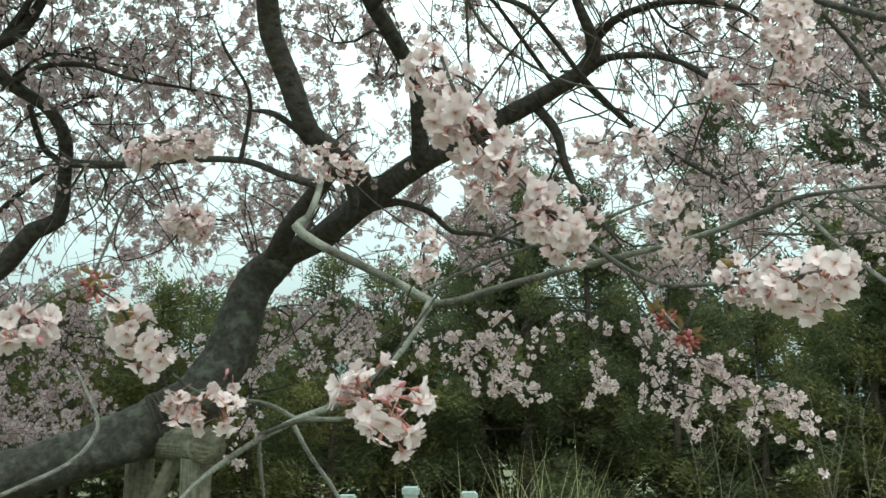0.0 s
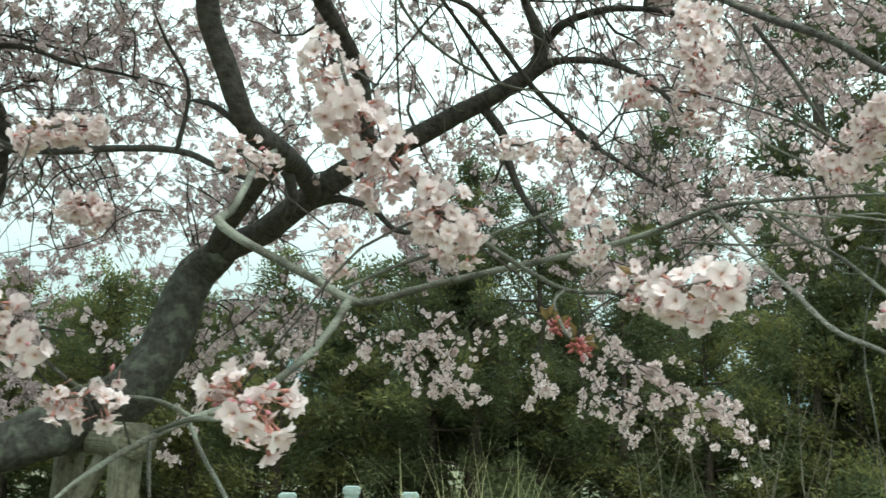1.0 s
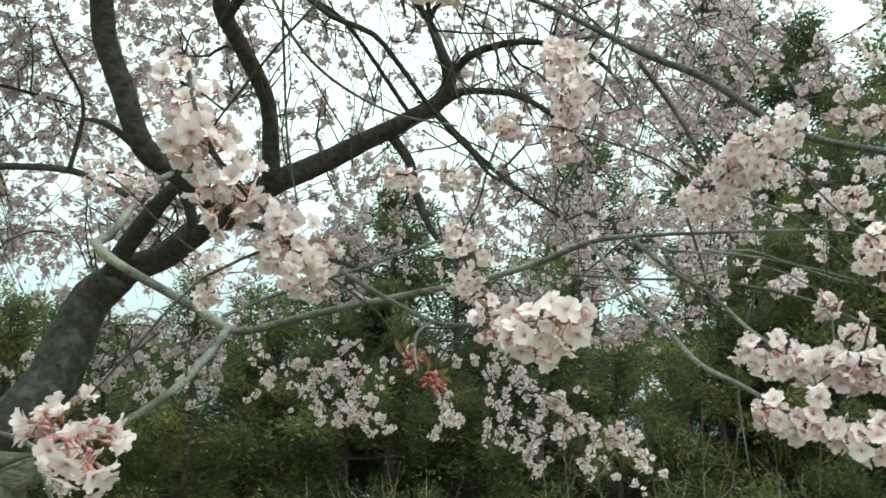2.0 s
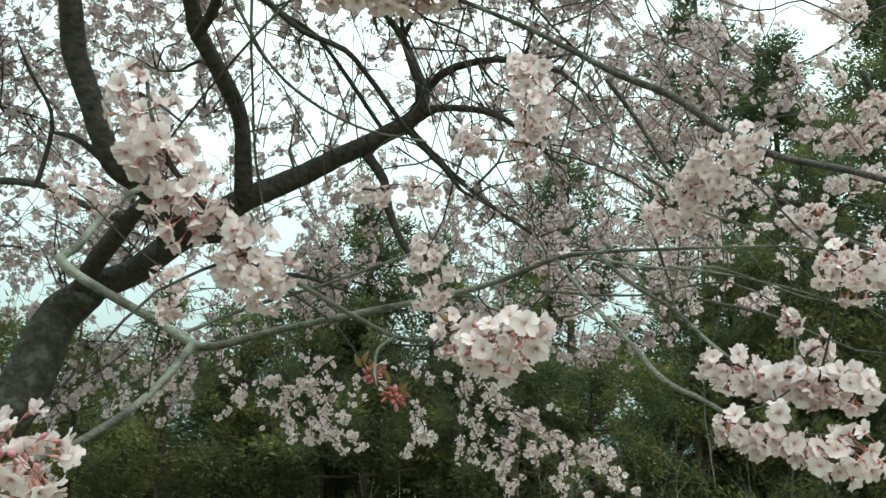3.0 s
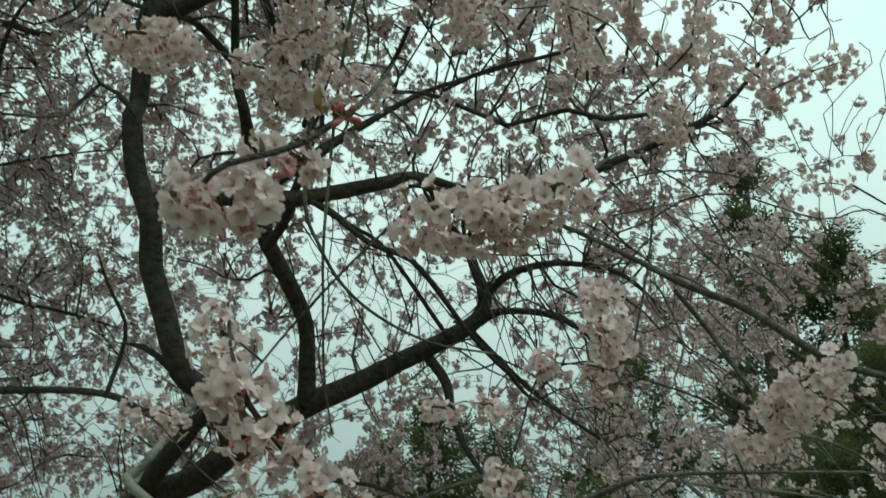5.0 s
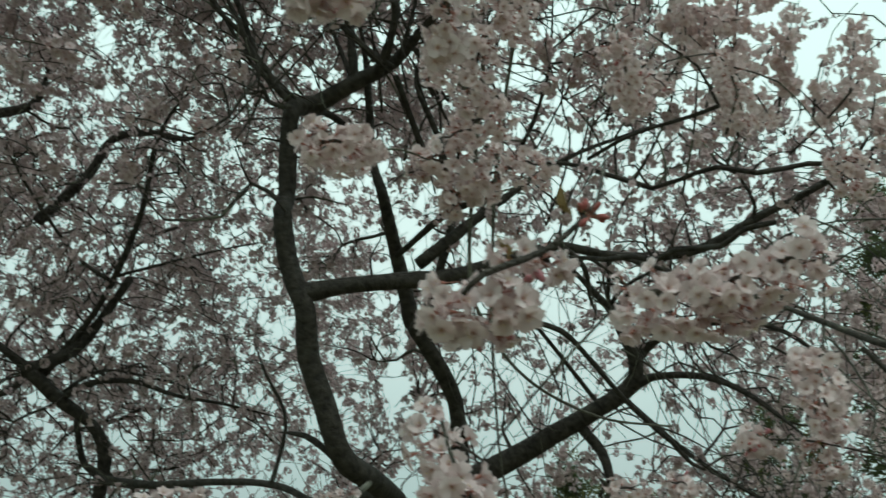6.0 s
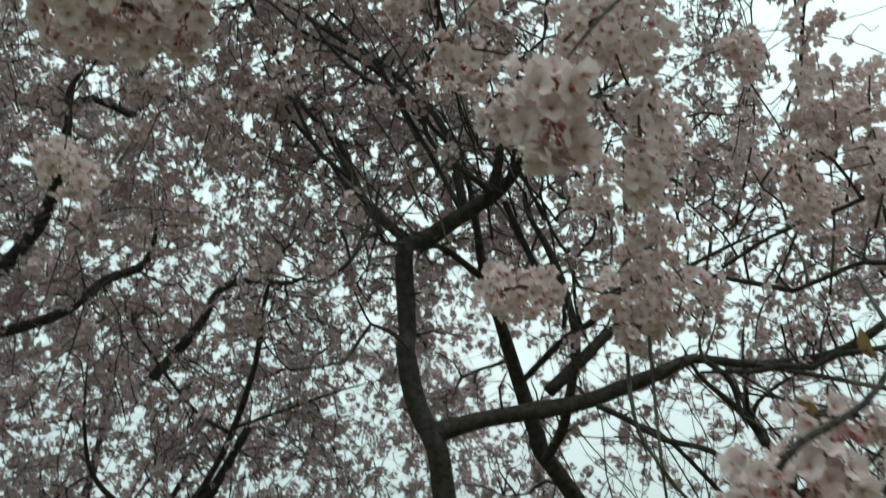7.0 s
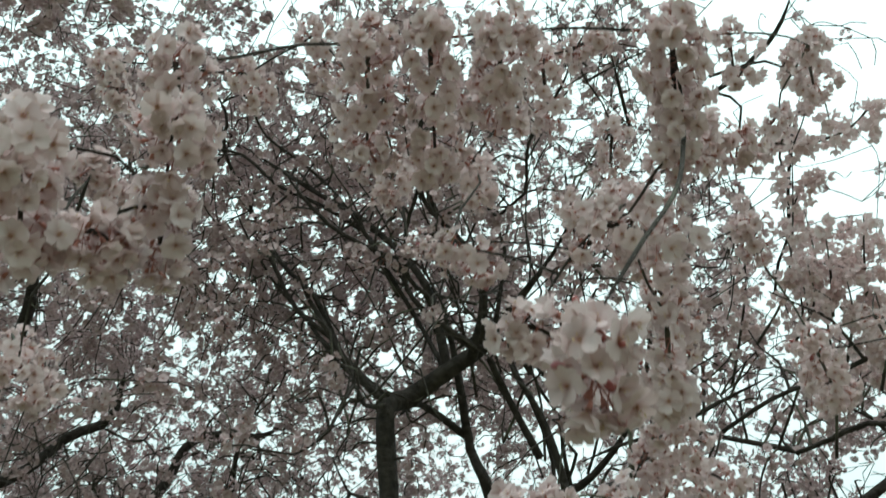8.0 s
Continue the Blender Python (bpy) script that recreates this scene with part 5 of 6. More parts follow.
MAIN_CROWN = [
    (-2.6, 0.3, 3.9, 6.4, 2.6, 5.6, 4.2),
    (-1.6, 0.9, 1.9, 4.4, 3.3, 5.6, 4.0),
    (-3.2, 0.9, 1.2, 5.0, 4.6, 7.6, 7.6),
    (-4.6, -1.5, 1.8, 6.0, 2.9, 6.8, 6.8),
    (0.2, 1.6, 3.6, 6.8, 2.5, 5.0, 1.8),
    (0.6, 1.7, 1.8, 4.4, 3.5, 5.6, 2.6),
    (1.5, 2.6, 1.8, 4.4, 3.9, 6.2, 0.6),
    (-3.0, -1.2, 1.0, 3.0, 4.4, 6.0, 1.2),
    (-4.6, -2.2, 2.0, 4.2, 4.0, 6.8, 2.6),
    (1.0, 2.3, 3.0, 5.0, 3.0, 4.5, 1.0),
    (1.0, 2.2, 3.0, 5.2, 2.1, 3.5, 0.8),
    (-1.6, -0.2, 2.2, 4.0, 4.3, 6.0, 2.5),
    (-3.0, -1.4, 3.8, 5.4, 3.2, 4.6, 1.5),
    (-1.1, -0.45, 4.9, 6.0, 1.7, 2.3, 0.16),
    (-1.1, 0.5, 4.6, 6.8, 2.25, 3.05, 0.4),
]
LIMB_NODES = main.nodes[main.nodes[:, 3] > 0.009]
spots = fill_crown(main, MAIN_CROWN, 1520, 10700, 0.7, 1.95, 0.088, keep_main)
# most flowers between the camera and the upright stem are dropped, so the stem shows
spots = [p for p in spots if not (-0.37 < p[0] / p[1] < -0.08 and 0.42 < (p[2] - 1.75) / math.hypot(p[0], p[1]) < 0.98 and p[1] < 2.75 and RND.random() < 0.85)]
# flowers thinned in a wedge of the camera's view, high over the trunk
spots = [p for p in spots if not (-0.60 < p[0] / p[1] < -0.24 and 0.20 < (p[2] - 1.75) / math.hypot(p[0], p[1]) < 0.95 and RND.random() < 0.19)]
# and thinned on the outer side, where the camera's view should be open to the sky
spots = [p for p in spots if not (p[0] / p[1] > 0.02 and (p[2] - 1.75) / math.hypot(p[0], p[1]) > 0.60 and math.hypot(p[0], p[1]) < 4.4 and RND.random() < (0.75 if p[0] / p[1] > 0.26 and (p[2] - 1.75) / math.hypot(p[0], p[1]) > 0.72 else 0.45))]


def unhide_limbs(places, under, share):
    """Drops a share of the flowers that hide limbs from under, the camera's spot."""
    ways = LIMB_NODES[:, :3] - under
    far = np.linalg.norm(ways, axis=1)
    kept = []
    for p in places:
        w = p - under
        d = np.linalg.norm(w)
        gap = np.sqrt(np.maximum(0, 1 - ((ways @ w) / (far * d)) ** 2)) * far
        if not ((gap < LIMB_NODES[:, 3] + 0.035) & (far > d)).any() or RND.random() > share:
            kept.append(p)
    return kept


spots = unhide_limbs(spots, np.array((0.03, 0.06, 1.75)), 0.75)
near = sorted(range(len(spots)), key=lambda i: (spots[i][0] ** 2 + spots[i][1] ** 2 + (spots[i][2] - 1.7) ** 2))


def simple_flower(name, cup, seed):
    """A flower for the middle distance: five notched petals on a short stalk."""
    rg = random.Random(seed)
    V, F, U, M = [], [], [], []
    for k in range(5):
        a = k * 1.2566 + rg.uniform(-0.1, 0.1)
        q = len(V)
        for s, e, h in ((0.04, 0, 0), (0.62, -1, 0.35), (1.0, -0.5, 1), (0.86, 0, 0.8), (1.0, 0.5, 1), (0.62, 1, 0.35)):
            V.append((0.0165 * s * math.cos(a) - 0.0084 * e * math.sin(a), 0.0165 * s * math.sin(a) + 0.0084 * e * math.cos(a), cup * 0.0165 * h))
            U.append((0.5, s))
        F += [(q, q + 1, q + 2, q + 3), (q, q + 3, q + 4, q + 5)]
        M += [0, 0]
    q = len(V)
    V += [(0.0016, 0, 0), (-0.0009, 0.0014, 0), (-0.0009, -0.0014, 0), (0.002, 0, -0.026)]
    U += [(0.5, 0.0)] * 4
    F += [(q, q + 1, q + 3), (q + 1, q + 2, q + 3), (q + 2, q, q + 3)]
    M += [1, 1, 1]
    me = bpy.data.meshes.new(name)
    me.from_pydata(V, [], F)
    me.materials.append(PETAL_SHADED)
    me.materials.append(CALYX)
    layer = me.uv_layers.new(name="UVMap")
    idx = np.empty(len(me.loops), dtype=np.int32)
    me.loops.foreach_get("vertex_index", idx)
    layer.data.foreach_set("uv", np.array(U, dtype=np.float32)[idx].ravel())
    me.polygons.foreach_set("material_index", np.array(M, dtype=np.int32))
    return me


SIMPLE = [simple_flower("flower", c, 30 + k) for k, c in enumerate((0.1, 0.3, 0.5, 0.8))]
spur_rows = smooth_line([(0, 0, 0.022, 0.0016), (0.002, 0.001, 0.004, 0.0022), (0, 0, -0.012, 0.0012)], 0.02)
spur_v, spur_f, spur_u = tube(spur_rows, 5)
spur_mesh = None
for i in near[:190]:
    if spur_mesh is None:
        spur = mesh_object("flower_spur", spur_v, spur_f, [BARK_TWIG], main.ob, spur_u)
        spur_mesh = spur.data
    else:
        spur = new("flower_spur", spur_mesh)
        attach(spur, main.ob)
    spur.matrix_basis = Matrix.Translation(Vector(spots[i]))
    n = RND.randint(6, 9)
    for k in range(n):
        z = 1 - 2 * (k + 0.5) / n
        th = k * 2.39996 + RND.uniform(-0.5, 0.5)
        d = Vector((math.sqrt(1 - z * z) * math.cos(th), math.sqrt(1 - z * z) * math.sin(th), z - 0.15)).normalized()
        place("flower", RND.choice(SIMPLE), d * 0.031 * RND.uniform(0.6, 1.1), d + Vector((RND.gauss(0, 0.3), RND.gauss(0, 0.3), RND.gauss(0, 0.3))), spur, RND.uniform(0.9, 1.1))
rest = [spots[i] for i in near[190:]]
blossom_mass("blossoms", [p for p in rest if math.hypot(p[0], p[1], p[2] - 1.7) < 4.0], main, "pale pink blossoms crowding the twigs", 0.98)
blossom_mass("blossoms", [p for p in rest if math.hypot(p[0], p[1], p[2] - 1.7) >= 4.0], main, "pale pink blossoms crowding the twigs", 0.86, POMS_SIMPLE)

# drooping sprays before the dark conifers and upright shoots against the sky, strung with flowers
spray_spots, shoot_spots = [], []


def flower_line(line, share, into):
    """A twig through the given places, with flowers strung along it and on short side twigs."""
    rows = smooth_line([(*p, 0.0045 - 0.003 * i / (len(line) - 1)) for i, p in enumerate(line)], 0.04)
    v, fc, u = tube(rows, 6)
    mesh_object("twig", v, fc, [BARK_TWIG], main.ob, u)
    main.nodes = np.vstack([main.nodes, rows])
    for k in range(int(len(rows) * 0.25), len(rows)):
        if RND.random() < share:
            into.append(rows[k, :3] + RNG.normal(0, 0.016, 3) + (0, 0, -0.015))
    for k in range(int(len(rows) * 0.4), len(rows) - 2, 4):
        e = rows[k, :3] + RNG.normal(0, 0.09, 3) + (0.03, 0, -0.06 if share < 0.7 else 0.05)
        side = arch(rows[k, :3], e, 0.0022, 0.0012, 0.08, 0.05, 0.04)
        v, fc, u = tube(side, 5)
        mesh_object("twig", v, fc, [BARK_TWIG], main.ob, u)
        for q in side[1:, :3]:
            if RND.random() < share + 0.15:
                into.append(q + RNG.normal(0, 0.010, 3))


def spray(*line):
    flower_line(line, 0.62, spray_spots)


def shoot(*line):
    flower_line(line, 0.85, shoot_spots)


spray((1.006, 4.663, 1.985), (1.133, 4.701, 1.819), (1.258, 4.730, 1.709), (1.439, 4.739, 1.599))
spray((1.162, 4.647, 1.742), (1.359, 4.655, 1.691), (1.594, 4.644, 1.666), (1.845, 4.616, 1.670))
spray((1.065, 4.659, 1.891), (1.246, 4.676, 1.859), (1.428, 4.686, 1.825), (1.534, 4.712, 1.726))
spray((1.237, 4.633, 1.651), (1.470, 4.628, 1.600), (1.720, 4.606, 1.616))
spray((1.009, 4.672, 1.833), (1.077, 4.715, 1.686), (1.201, 4.743, 1.576))
spray((0.839, 4.699, 1.793), (0.886, 4.745, 1.701), (0.970, 4.783, 1.722))
spray((1.032, 4.904, 2.401), (1.070, 4.881, 2.147), (1.099, 4.845, 1.898), (1.153, 4.821, 1.718), (1.253, 4.780, 1.573), (1.300, 4.755, 1.415))
spray((1.032, 4.904, 2.401), (1.158, 4.870, 2.087), (1.318, 4.800, 1.873), (1.496, 4.708, 1.741), (1.669, 4.626, 1.643), (1.798, 4.562, 1.561), (1.915, 4.517, 1.486))
spray((1.237, 4.863, 1.981), (1.421, 4.777, 1.830), (1.609, 4.675, 1.729), (1.759, 4.575, 1.688), (1.812, 4.557, 1.633))
spray((1.124, 4.842, 1.869), (1.271, 4.796, 1.706), (1.438, 4.725, 1.549), (1.599, 4.648, 1.540), (1.755, 4.574, 1.453))
spray((1.070, 4.881, 2.147), (1.264, 4.911, 1.938), (1.474, 4.917, 1.852), (1.622, 4.926, 1.888))
spray((-0.157, 5.078, 2.309), (-0.046, 5.009, 2.085), (0.030, 4.979, 1.840), (0.157, 4.935, 1.752), (0.289, 4.886, 1.622))
spray((0.006, 4.995, 2.241), (0.130, 4.975, 1.965), (0.244, 4.933, 1.815), (0.431, 4.881, 1.664), (0.550, 4.874, 1.688))
spray((-0.246, 5.080, 2.241), (-0.215, 5.052, 2.051), (-0.160, 5.013, 1.957), (-0.110, 5.021, 1.868))
spray((0.130, 4.997, 2.247), (0.261, 4.964, 2.092), (0.387, 4.918, 2.001), (0.540, 4.910, 2.005))
spray((0.073, 5.007, 2.151), (0.267, 4.974, 1.970), (0.364, 4.929, 1.848), (0.396, 4.929, 1.819))
spray((-0.449, 4.901, 2.134), (-0.575, 4.934, 1.996), (-0.702, 4.958, 1.904), (-0.766, 4.988, 1.797))
spray((-0.657, 4.936, 2.153), (-0.829, 4.955, 1.998), (-0.925, 4.974, 1.936), (-1.048, 4.988, 1.781))
spray((-0.205, 5.044, 2.069), (-0.397, 5.061, 1.974), (-0.526, 5.071, 1.943), (-0.622, 5.086, 1.848), (-0.812, 5.082, 1.8))
spray((-0.939, 5.014, 2.146), (-1.02, 4.973, 1.968), (-1.052, 4.937, 1.764))
spray((0.394, 4.907, 2.119), (0.208, 4.982, 1.968), (0.051, 5.044, 1.846), (0.019, 5.098, 1.753))
spray((0.492, 4.961, 2.093), (0.369, 5.034, 1.909), (0.307, 5.091, 1.785), (0.148, 5.148, 1.659))
spray((0.608, 5.012, 2.066), (0.463, 5.038, 1.814), (0.335, 5.045, 1.689), (0.585, 5.015, 1.689))
spray((0.79, 5.039, 2.149), (0.566, 5.065, 2.039), (0.5, 5.063, 1.958))
spray((0.671, 4.87, 2.177), (0.868, 4.955, 2.045), (1.131, 5.004, 2.049))
spray((0.892, 4.906, 2.087), (0.83, 4.948, 1.842), (0.919, 4.951, 1.688), (0.997, 4.949, 1.734))
spray((-0.979, 4.974, 1.688), (-1.12, 4.952, 1.444), (-1.173, 4.943, 1.295), (-1.254, 4.924, 1.163))
spray((-1.025, 5.021, 1.845), (-1.082, 5.024, 1.658), (-1.107, 5.028, 1.473))
spray((-1.611, 4.656, 2.077), (-1.462, 4.766, 1.983), (-1.359, 4.858, 1.837))
spray((-1.488, 4.778, 1.833), (-1.336, 4.862, 1.96), (-1.203, 4.939, 2.012))
spray((0.243, 5.05, 1.974), (0.116, 5.079, 2.008), (-0.11, 5.113, 1.914), (-0.207, 5.142, 1.787))
shoot((0.521, 2.498, 3.333), (0.604, 2.334, 3.451), (0.627, 2.180, 3.557), (0.621, 2.071, 3.684), (0.620, 1.936, 3.819))
shoot((0.664, 2.496, 3.269), (0.686, 2.342, 3.401), (0.683, 2.194, 3.514), (0.683, 2.076, 3.652), (0.673, 1.974, 3.761))
shoot((0.424, 2.411, 3.499), (0.463, 2.274, 3.583), (0.491, 2.136, 3.659), (0.504, 2.031, 3.766), (0.529, 1.970, 3.818))
shoot((0.775, 2.202, 3.279), (0.758, 2.075, 3.458), (0.757, 1.983, 3.564), (0.790, 1.915, 3.620))
shoot((0.385, 1.451, 3.756), (0.514, 1.421, 3.740), (0.580, 1.453, 3.694), (0.632, 1.499, 3.640), (0.633, 1.552, 3.596))
shoot((0.466, 1.658, 3.703), (0.546, 1.643, 3.689), (0.620, 1.640, 3.664), (0.705, 1.606, 3.658), (0.753, 1.559, 3.674))
shoot((0.86, 2.12, 3.257), (0.845, 1.987, 3.293), (0.827, 1.857, 3.32), (0.815, 1.728, 3.337))
shoot((0.951, 2.097, 3.244), (0.913, 1.946, 3.244), (0.883, 1.806, 3.222))
shoot((1.037, 2.063, 3.242), (0.993, 1.905, 3.253), (0.95, 1.76, 3.241))
shoot((0.897, 2.159, 3.187), (0.96, 2.015, 3.203), (0.994, 1.879, 3.214), (0.978, 1.77, 3.215))
shoot((0.729, 2.159, 3.259), (0.724, 1.98, 3.282), (0.674, 1.824, 3.285))
shoot((1.089, 2.066, 3.207), (1.004, 1.807, 3.156))
shoot((0.774, 2.126, 3.475), (0.742, 1.946, 3.504), (0.716, 1.773, 3.513))
shoot((0.687, 2.14, 3.503), (0.663, 1.967, 3.52), (0.628, 1.824, 3.502))
shoot((0.483, 2.213, 3.497), (0.549, 2.062, 3.525), (0.576, 1.886, 3.585), (0.584, 1.658, 3.685))
shoot((0.55, 1.835, 3.886), (0.657, 1.751, 3.805), (0.73, 1.673, 3.725), (0.762, 1.568, 3.683))
shoot((0.638, 1.901, 3.793), (0.59, 1.739, 3.784), (0.647, 1.544, 3.755))
shoot((0.567, 2.213, 3.462), (0.61, 2.032, 3.466), (0.578, 1.873, 3.469))
shoot((0.699, 2.212, 3.398), (0.695, 2.038, 3.416), (0.658, 1.89, 3.41))
shoot((0.765, 2.2, 3.378), (0.715, 1.933, 3.324))
shoot((2.934, 3.636, 3.803), (2.854, 3.732, 3.739), (2.779, 3.817, 3.681), (2.680, 3.918, 3.611), (2.546, 4.018, 3.575))
shoot((2.106, 4.254, 3.551), (2.245, 4.077, 3.776), (2.297, 3.969, 3.920), (2.362, 3.866, 4.031))
shoot((2.257, 4.023, 3.863), (2.386, 3.972, 3.833), (2.535, 3.907, 3.798))
SPRAY_POMS = [pom_arrays(n, r, random.Random(90 + k), False) for k, (n, r) in enumerate(((3, 0.011), (4, 0.014), (2, 0.009), (5, 0.017)))]
blossom_mass("blossoms", spray_spots, main, "white blossoms strung along single twigs", 1.02, SPRAY_POMS, PETAL)
blossom_mass("blossoms", shoot_spots, main, "pale blossoms packed along upright shoots", 0.95, POMS, PETAL)

second = Wood("cherry_tree", (-6.4, 8.8, 0), "cherry tree in pale bloom standing behind the leaning one")
second.limb("trunk", [((-6.4, 8.8, -0.1), 0.24), ((-6.3, 8.8, 1.2), 0.19), ((-6.0, 8.7, 2.4), 0.14), ((-5.9, 8.4, 3.8), 0.09), ((-5.4, 8.2, 5.2), 0.05), ((-5.3, 8.0, 6.6), 0.02)], 14)
second.limb("limb", [((-6.2, 8.75, 1.8), 0.08), ((-5.5, 8.4, 2.6), 0.05), ((-4.7, 8.3, 2.9), 0.036), ((-3.7, 8.0, 3.7), 0.026), ((-2.7, 7.9, 3.9), 0.016), ((-1.8, 7.6, 4.5), 0.007)], 10)
second.limb("limb", [((-5.9, 8.5, 3.2), 0.06), ((-5.0, 7.8, 4.2), 0.04), ((-4.2, 7.5, 4.6), 0.03), ((-3.3, 7.0, 5.6), 0.02), ((-2.4, 6.9, 6.0), 0.012), ((-1.6, 6.6, 6.9), 0.006)], 10)
second.limb("limb", [((-6.1, 8.7, 2.2), 0.06), ((-5.0, 7.9, 2.1), 0.036), ((-4.2, 7.8, 2.4), 0.024), ((-3.2, 7.5, 2.2), 0.015), ((-2.3, 7.4, 2.1), 0.007)], 10)
second.limb("limb", [((-5.9, 8.4, 3.7), 0.05), ((-6.2, 7.2, 4.8), 0.036), ((-5.6, 6.2, 5.6), 0.026), ((-5.2, 5.2, 6.6), 0.014), ((-4.6, 4.4, 7.2), 0.006)], 10)
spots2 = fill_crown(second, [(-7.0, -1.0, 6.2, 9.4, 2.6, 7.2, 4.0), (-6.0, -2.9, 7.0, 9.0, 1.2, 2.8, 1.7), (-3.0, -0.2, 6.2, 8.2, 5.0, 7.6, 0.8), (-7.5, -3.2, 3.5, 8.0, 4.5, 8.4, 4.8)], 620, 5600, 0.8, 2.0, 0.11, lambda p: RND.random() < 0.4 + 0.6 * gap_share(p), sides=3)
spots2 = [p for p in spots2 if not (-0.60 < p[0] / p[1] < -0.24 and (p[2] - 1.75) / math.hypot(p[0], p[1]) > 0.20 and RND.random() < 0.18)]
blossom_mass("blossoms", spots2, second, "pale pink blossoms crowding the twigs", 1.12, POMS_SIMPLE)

third = Wood("cherry_tree", (5.0, 5.2, 0), "younger cherry tree with long arching flowering twigs")
third.limb("trunk", [((5.0, 5.2, -0.1), 0.15), ((4.95, 5.2, 1.0), 0.12), ((4.85, 5.2, 2.1), 0.09), ((4.4, 5.2, 3.2), 0.05), ((3.8, 5.1, 4.2), 0.02)], 12)
third.limb("limb", [((4.86, 5.2, 1.9), 0.045), ((4.0, 5.1, 2.8), 0.026), ((3.2, 4.8, 3.0), 0.02), ((2.5, 4.7, 3.4), 0.013), ((1.8, 4.3, 3.2), 0.006)], 10)
third.limb("limb", [((4.6, 5.2, 2.8), 0.035), ((4.2, 4.4, 3.6), 0.018), ((3.4, 3.8, 3.85), 0.010), ((2.934, 3.636, 3.803), 0.009), ((2.779, 3.817, 3.681), 0.008), ((2.546, 4.018, 3.575), 0.006), ((2.352, 4.132, 3.558), 0.004)], 10)
spots3 = fill_crown(third, [(1.4, 2.7, 4.2, 6.2, 2.5, 4.2, 3.0), (2.4, 4.2, 4.4, 6.2, 2.6, 3.4, 0.4)], 200, 420, 0.8, 2.0, 0.12, lambda p: True, sides=3)
blossom_mass("blossoms", spots3, third, "pale pink blossoms crowding the twigs", 1.0, POMS, PETAL)


# ---- timber prop under the trunk ----
def log(name, a, b, radius, parent, label=""):
    a, b = np.array(a, float), np.array(b, float)
    m = (a + b) / 2
    rows = smooth_line([(*a, radius), (*m, radius * 0.98), (*b, radius * 1.01)], 0.08)
    v, f, u = tube(rows, 18, 0.03)
    return mesh_object(name, v, f, [POST_WOOD], parent, u, label=label)


prop = tagged(new("timber_prop"), "weathered round timber prop under the leaning trunk, lashed with dark rope", "tree prop")
PX, PY, PZ = (-1.088, 4.259, 1.414)
QX, QY = (-1.680, 4.915)
prop.matrix_basis = Matrix.Translation((PX, PY, 0))
log("crossbeam", (QX, QY, PZ), (PX, PY, PZ), 0.084, prop)


def along_beam(s, dx=0.0):
    return (PX + (QX - PX) * s + dx, PY + (QY - PY) * s)


log("post", (*along_beam(0.17, 0.02), -0.15), (*along_beam(0.15), PZ - 0.06), 0.074, prop)
log("post", (*along_beam(0.84, -0.03), -0.15), (*along_beam(0.86), PZ - 0.06), 0.074, prop)
log("brace", (*along_beam(0.42, -0.62), -0.1), (*along_beam(0.40, 0.02), PZ - 0.02), 0.04, prop)
# rope wound tightly round trunk and beam
ring_at = (-1.431, 4.602, 1.517)
near_ring = int(np.argmin(np.linalg.norm(TRUNK_LINE[:, :3] - ring_at, axis=1)))
c0, t0 = TRUNK_LINE[near_ring, :3], TRUNK_LINE[near_ring + 2, :3] - TRUNK_LINE[near_ring - 2, :3]
t0 = t0 / np.linalg.norm(t0)
u0 = np.cross(t0, (0, 0, 1))
u0 = u0 / np.linalg.norm(u0)
w0 = np.cross(u0, t0)
for k in range(3):
    rows = []
    for j in range(37):
        a = j / 36 * 2 * math.pi
        rr = TRUNK_LINE[near_ring, 3] * 1.06
        p = c0 + t0 * (0.026 * k - 0.02 + 0.008 * math.sin(a + k)) + u0 * rr * math.cos(a) + w0 * rr * math.sin(a) * (1.0 if math.sin(a) > 0 else 1.15)
        rows.append((*p, 0.010))
    v, f, u = tube(np.array(rows), 7)
    mesh_object("rope", v, f, [ROPE], prop, u)

# ---- blossom clusters at the tips of the low branches ----
SPUR_STARTS = []


def near_cluster(a, b, radius, count, **more):
    more.setdefault("size", 0.68 if a[2] > 2.6 else 0.8)
    SPUR_STARTS.append(np.array(a, float))
    return blossom_cluster(main.ob, a, b, radius, count, **more)


def stalk(points):
    main.limb("twig", points, 7, BARK_TWIG, 0.02, 0.05)


near_cluster((-0.092, 1.096, 1.619), (-0.055, 1.059, 1.593), 0.046, 26, buds=7, leaves=3, label="open flowers with deep pink buds", size=0.98)
near_cluster((-0.396, 1.364, 1.606), (-0.339, 1.379, 1.597), 0.034, 16, leaves=1, size=0.98)
near_cluster((-0.344, 1.408, 1.634), (-0.338, 1.409, 1.641), 0.018, 2, buds=1, size=0.98)
near_cluster((-0.447, 1.258, 1.721), (-0.428, 1.289, 1.675), 0.034, 14, buds=2, leaves=2, size=0.98)
near_cluster((-0.486, 1.216, 1.768), (-0.475, 1.222, 1.753), 0.030, 0, buds=3, red=16, leaves=9, label="spray of closed red buds")
near_cluster((-0.565, 1.166, 1.705), (-0.544, 1.175, 1.713), 0.036, 14, buds=3, size=0.98)
near_cluster((-0.013, 1.190, 2.071), (0.012, 1.153, 1.998), 0.046, 26, size=0.98)
near_cluster((0.024, 1.150, 1.977), (0.069, 1.155, 1.919), 0.050, 32, size=0.98)
near_cluster((0.137, 1.164, 1.856), (0.162, 1.155, 1.838), 0.048, 30)
near_cluster((0.308, 1.268, 1.724), (0.323, 1.266, 1.719), 0.020, 0, buds=2, red=15, leaves=9, label="spray of closed coral red buds")
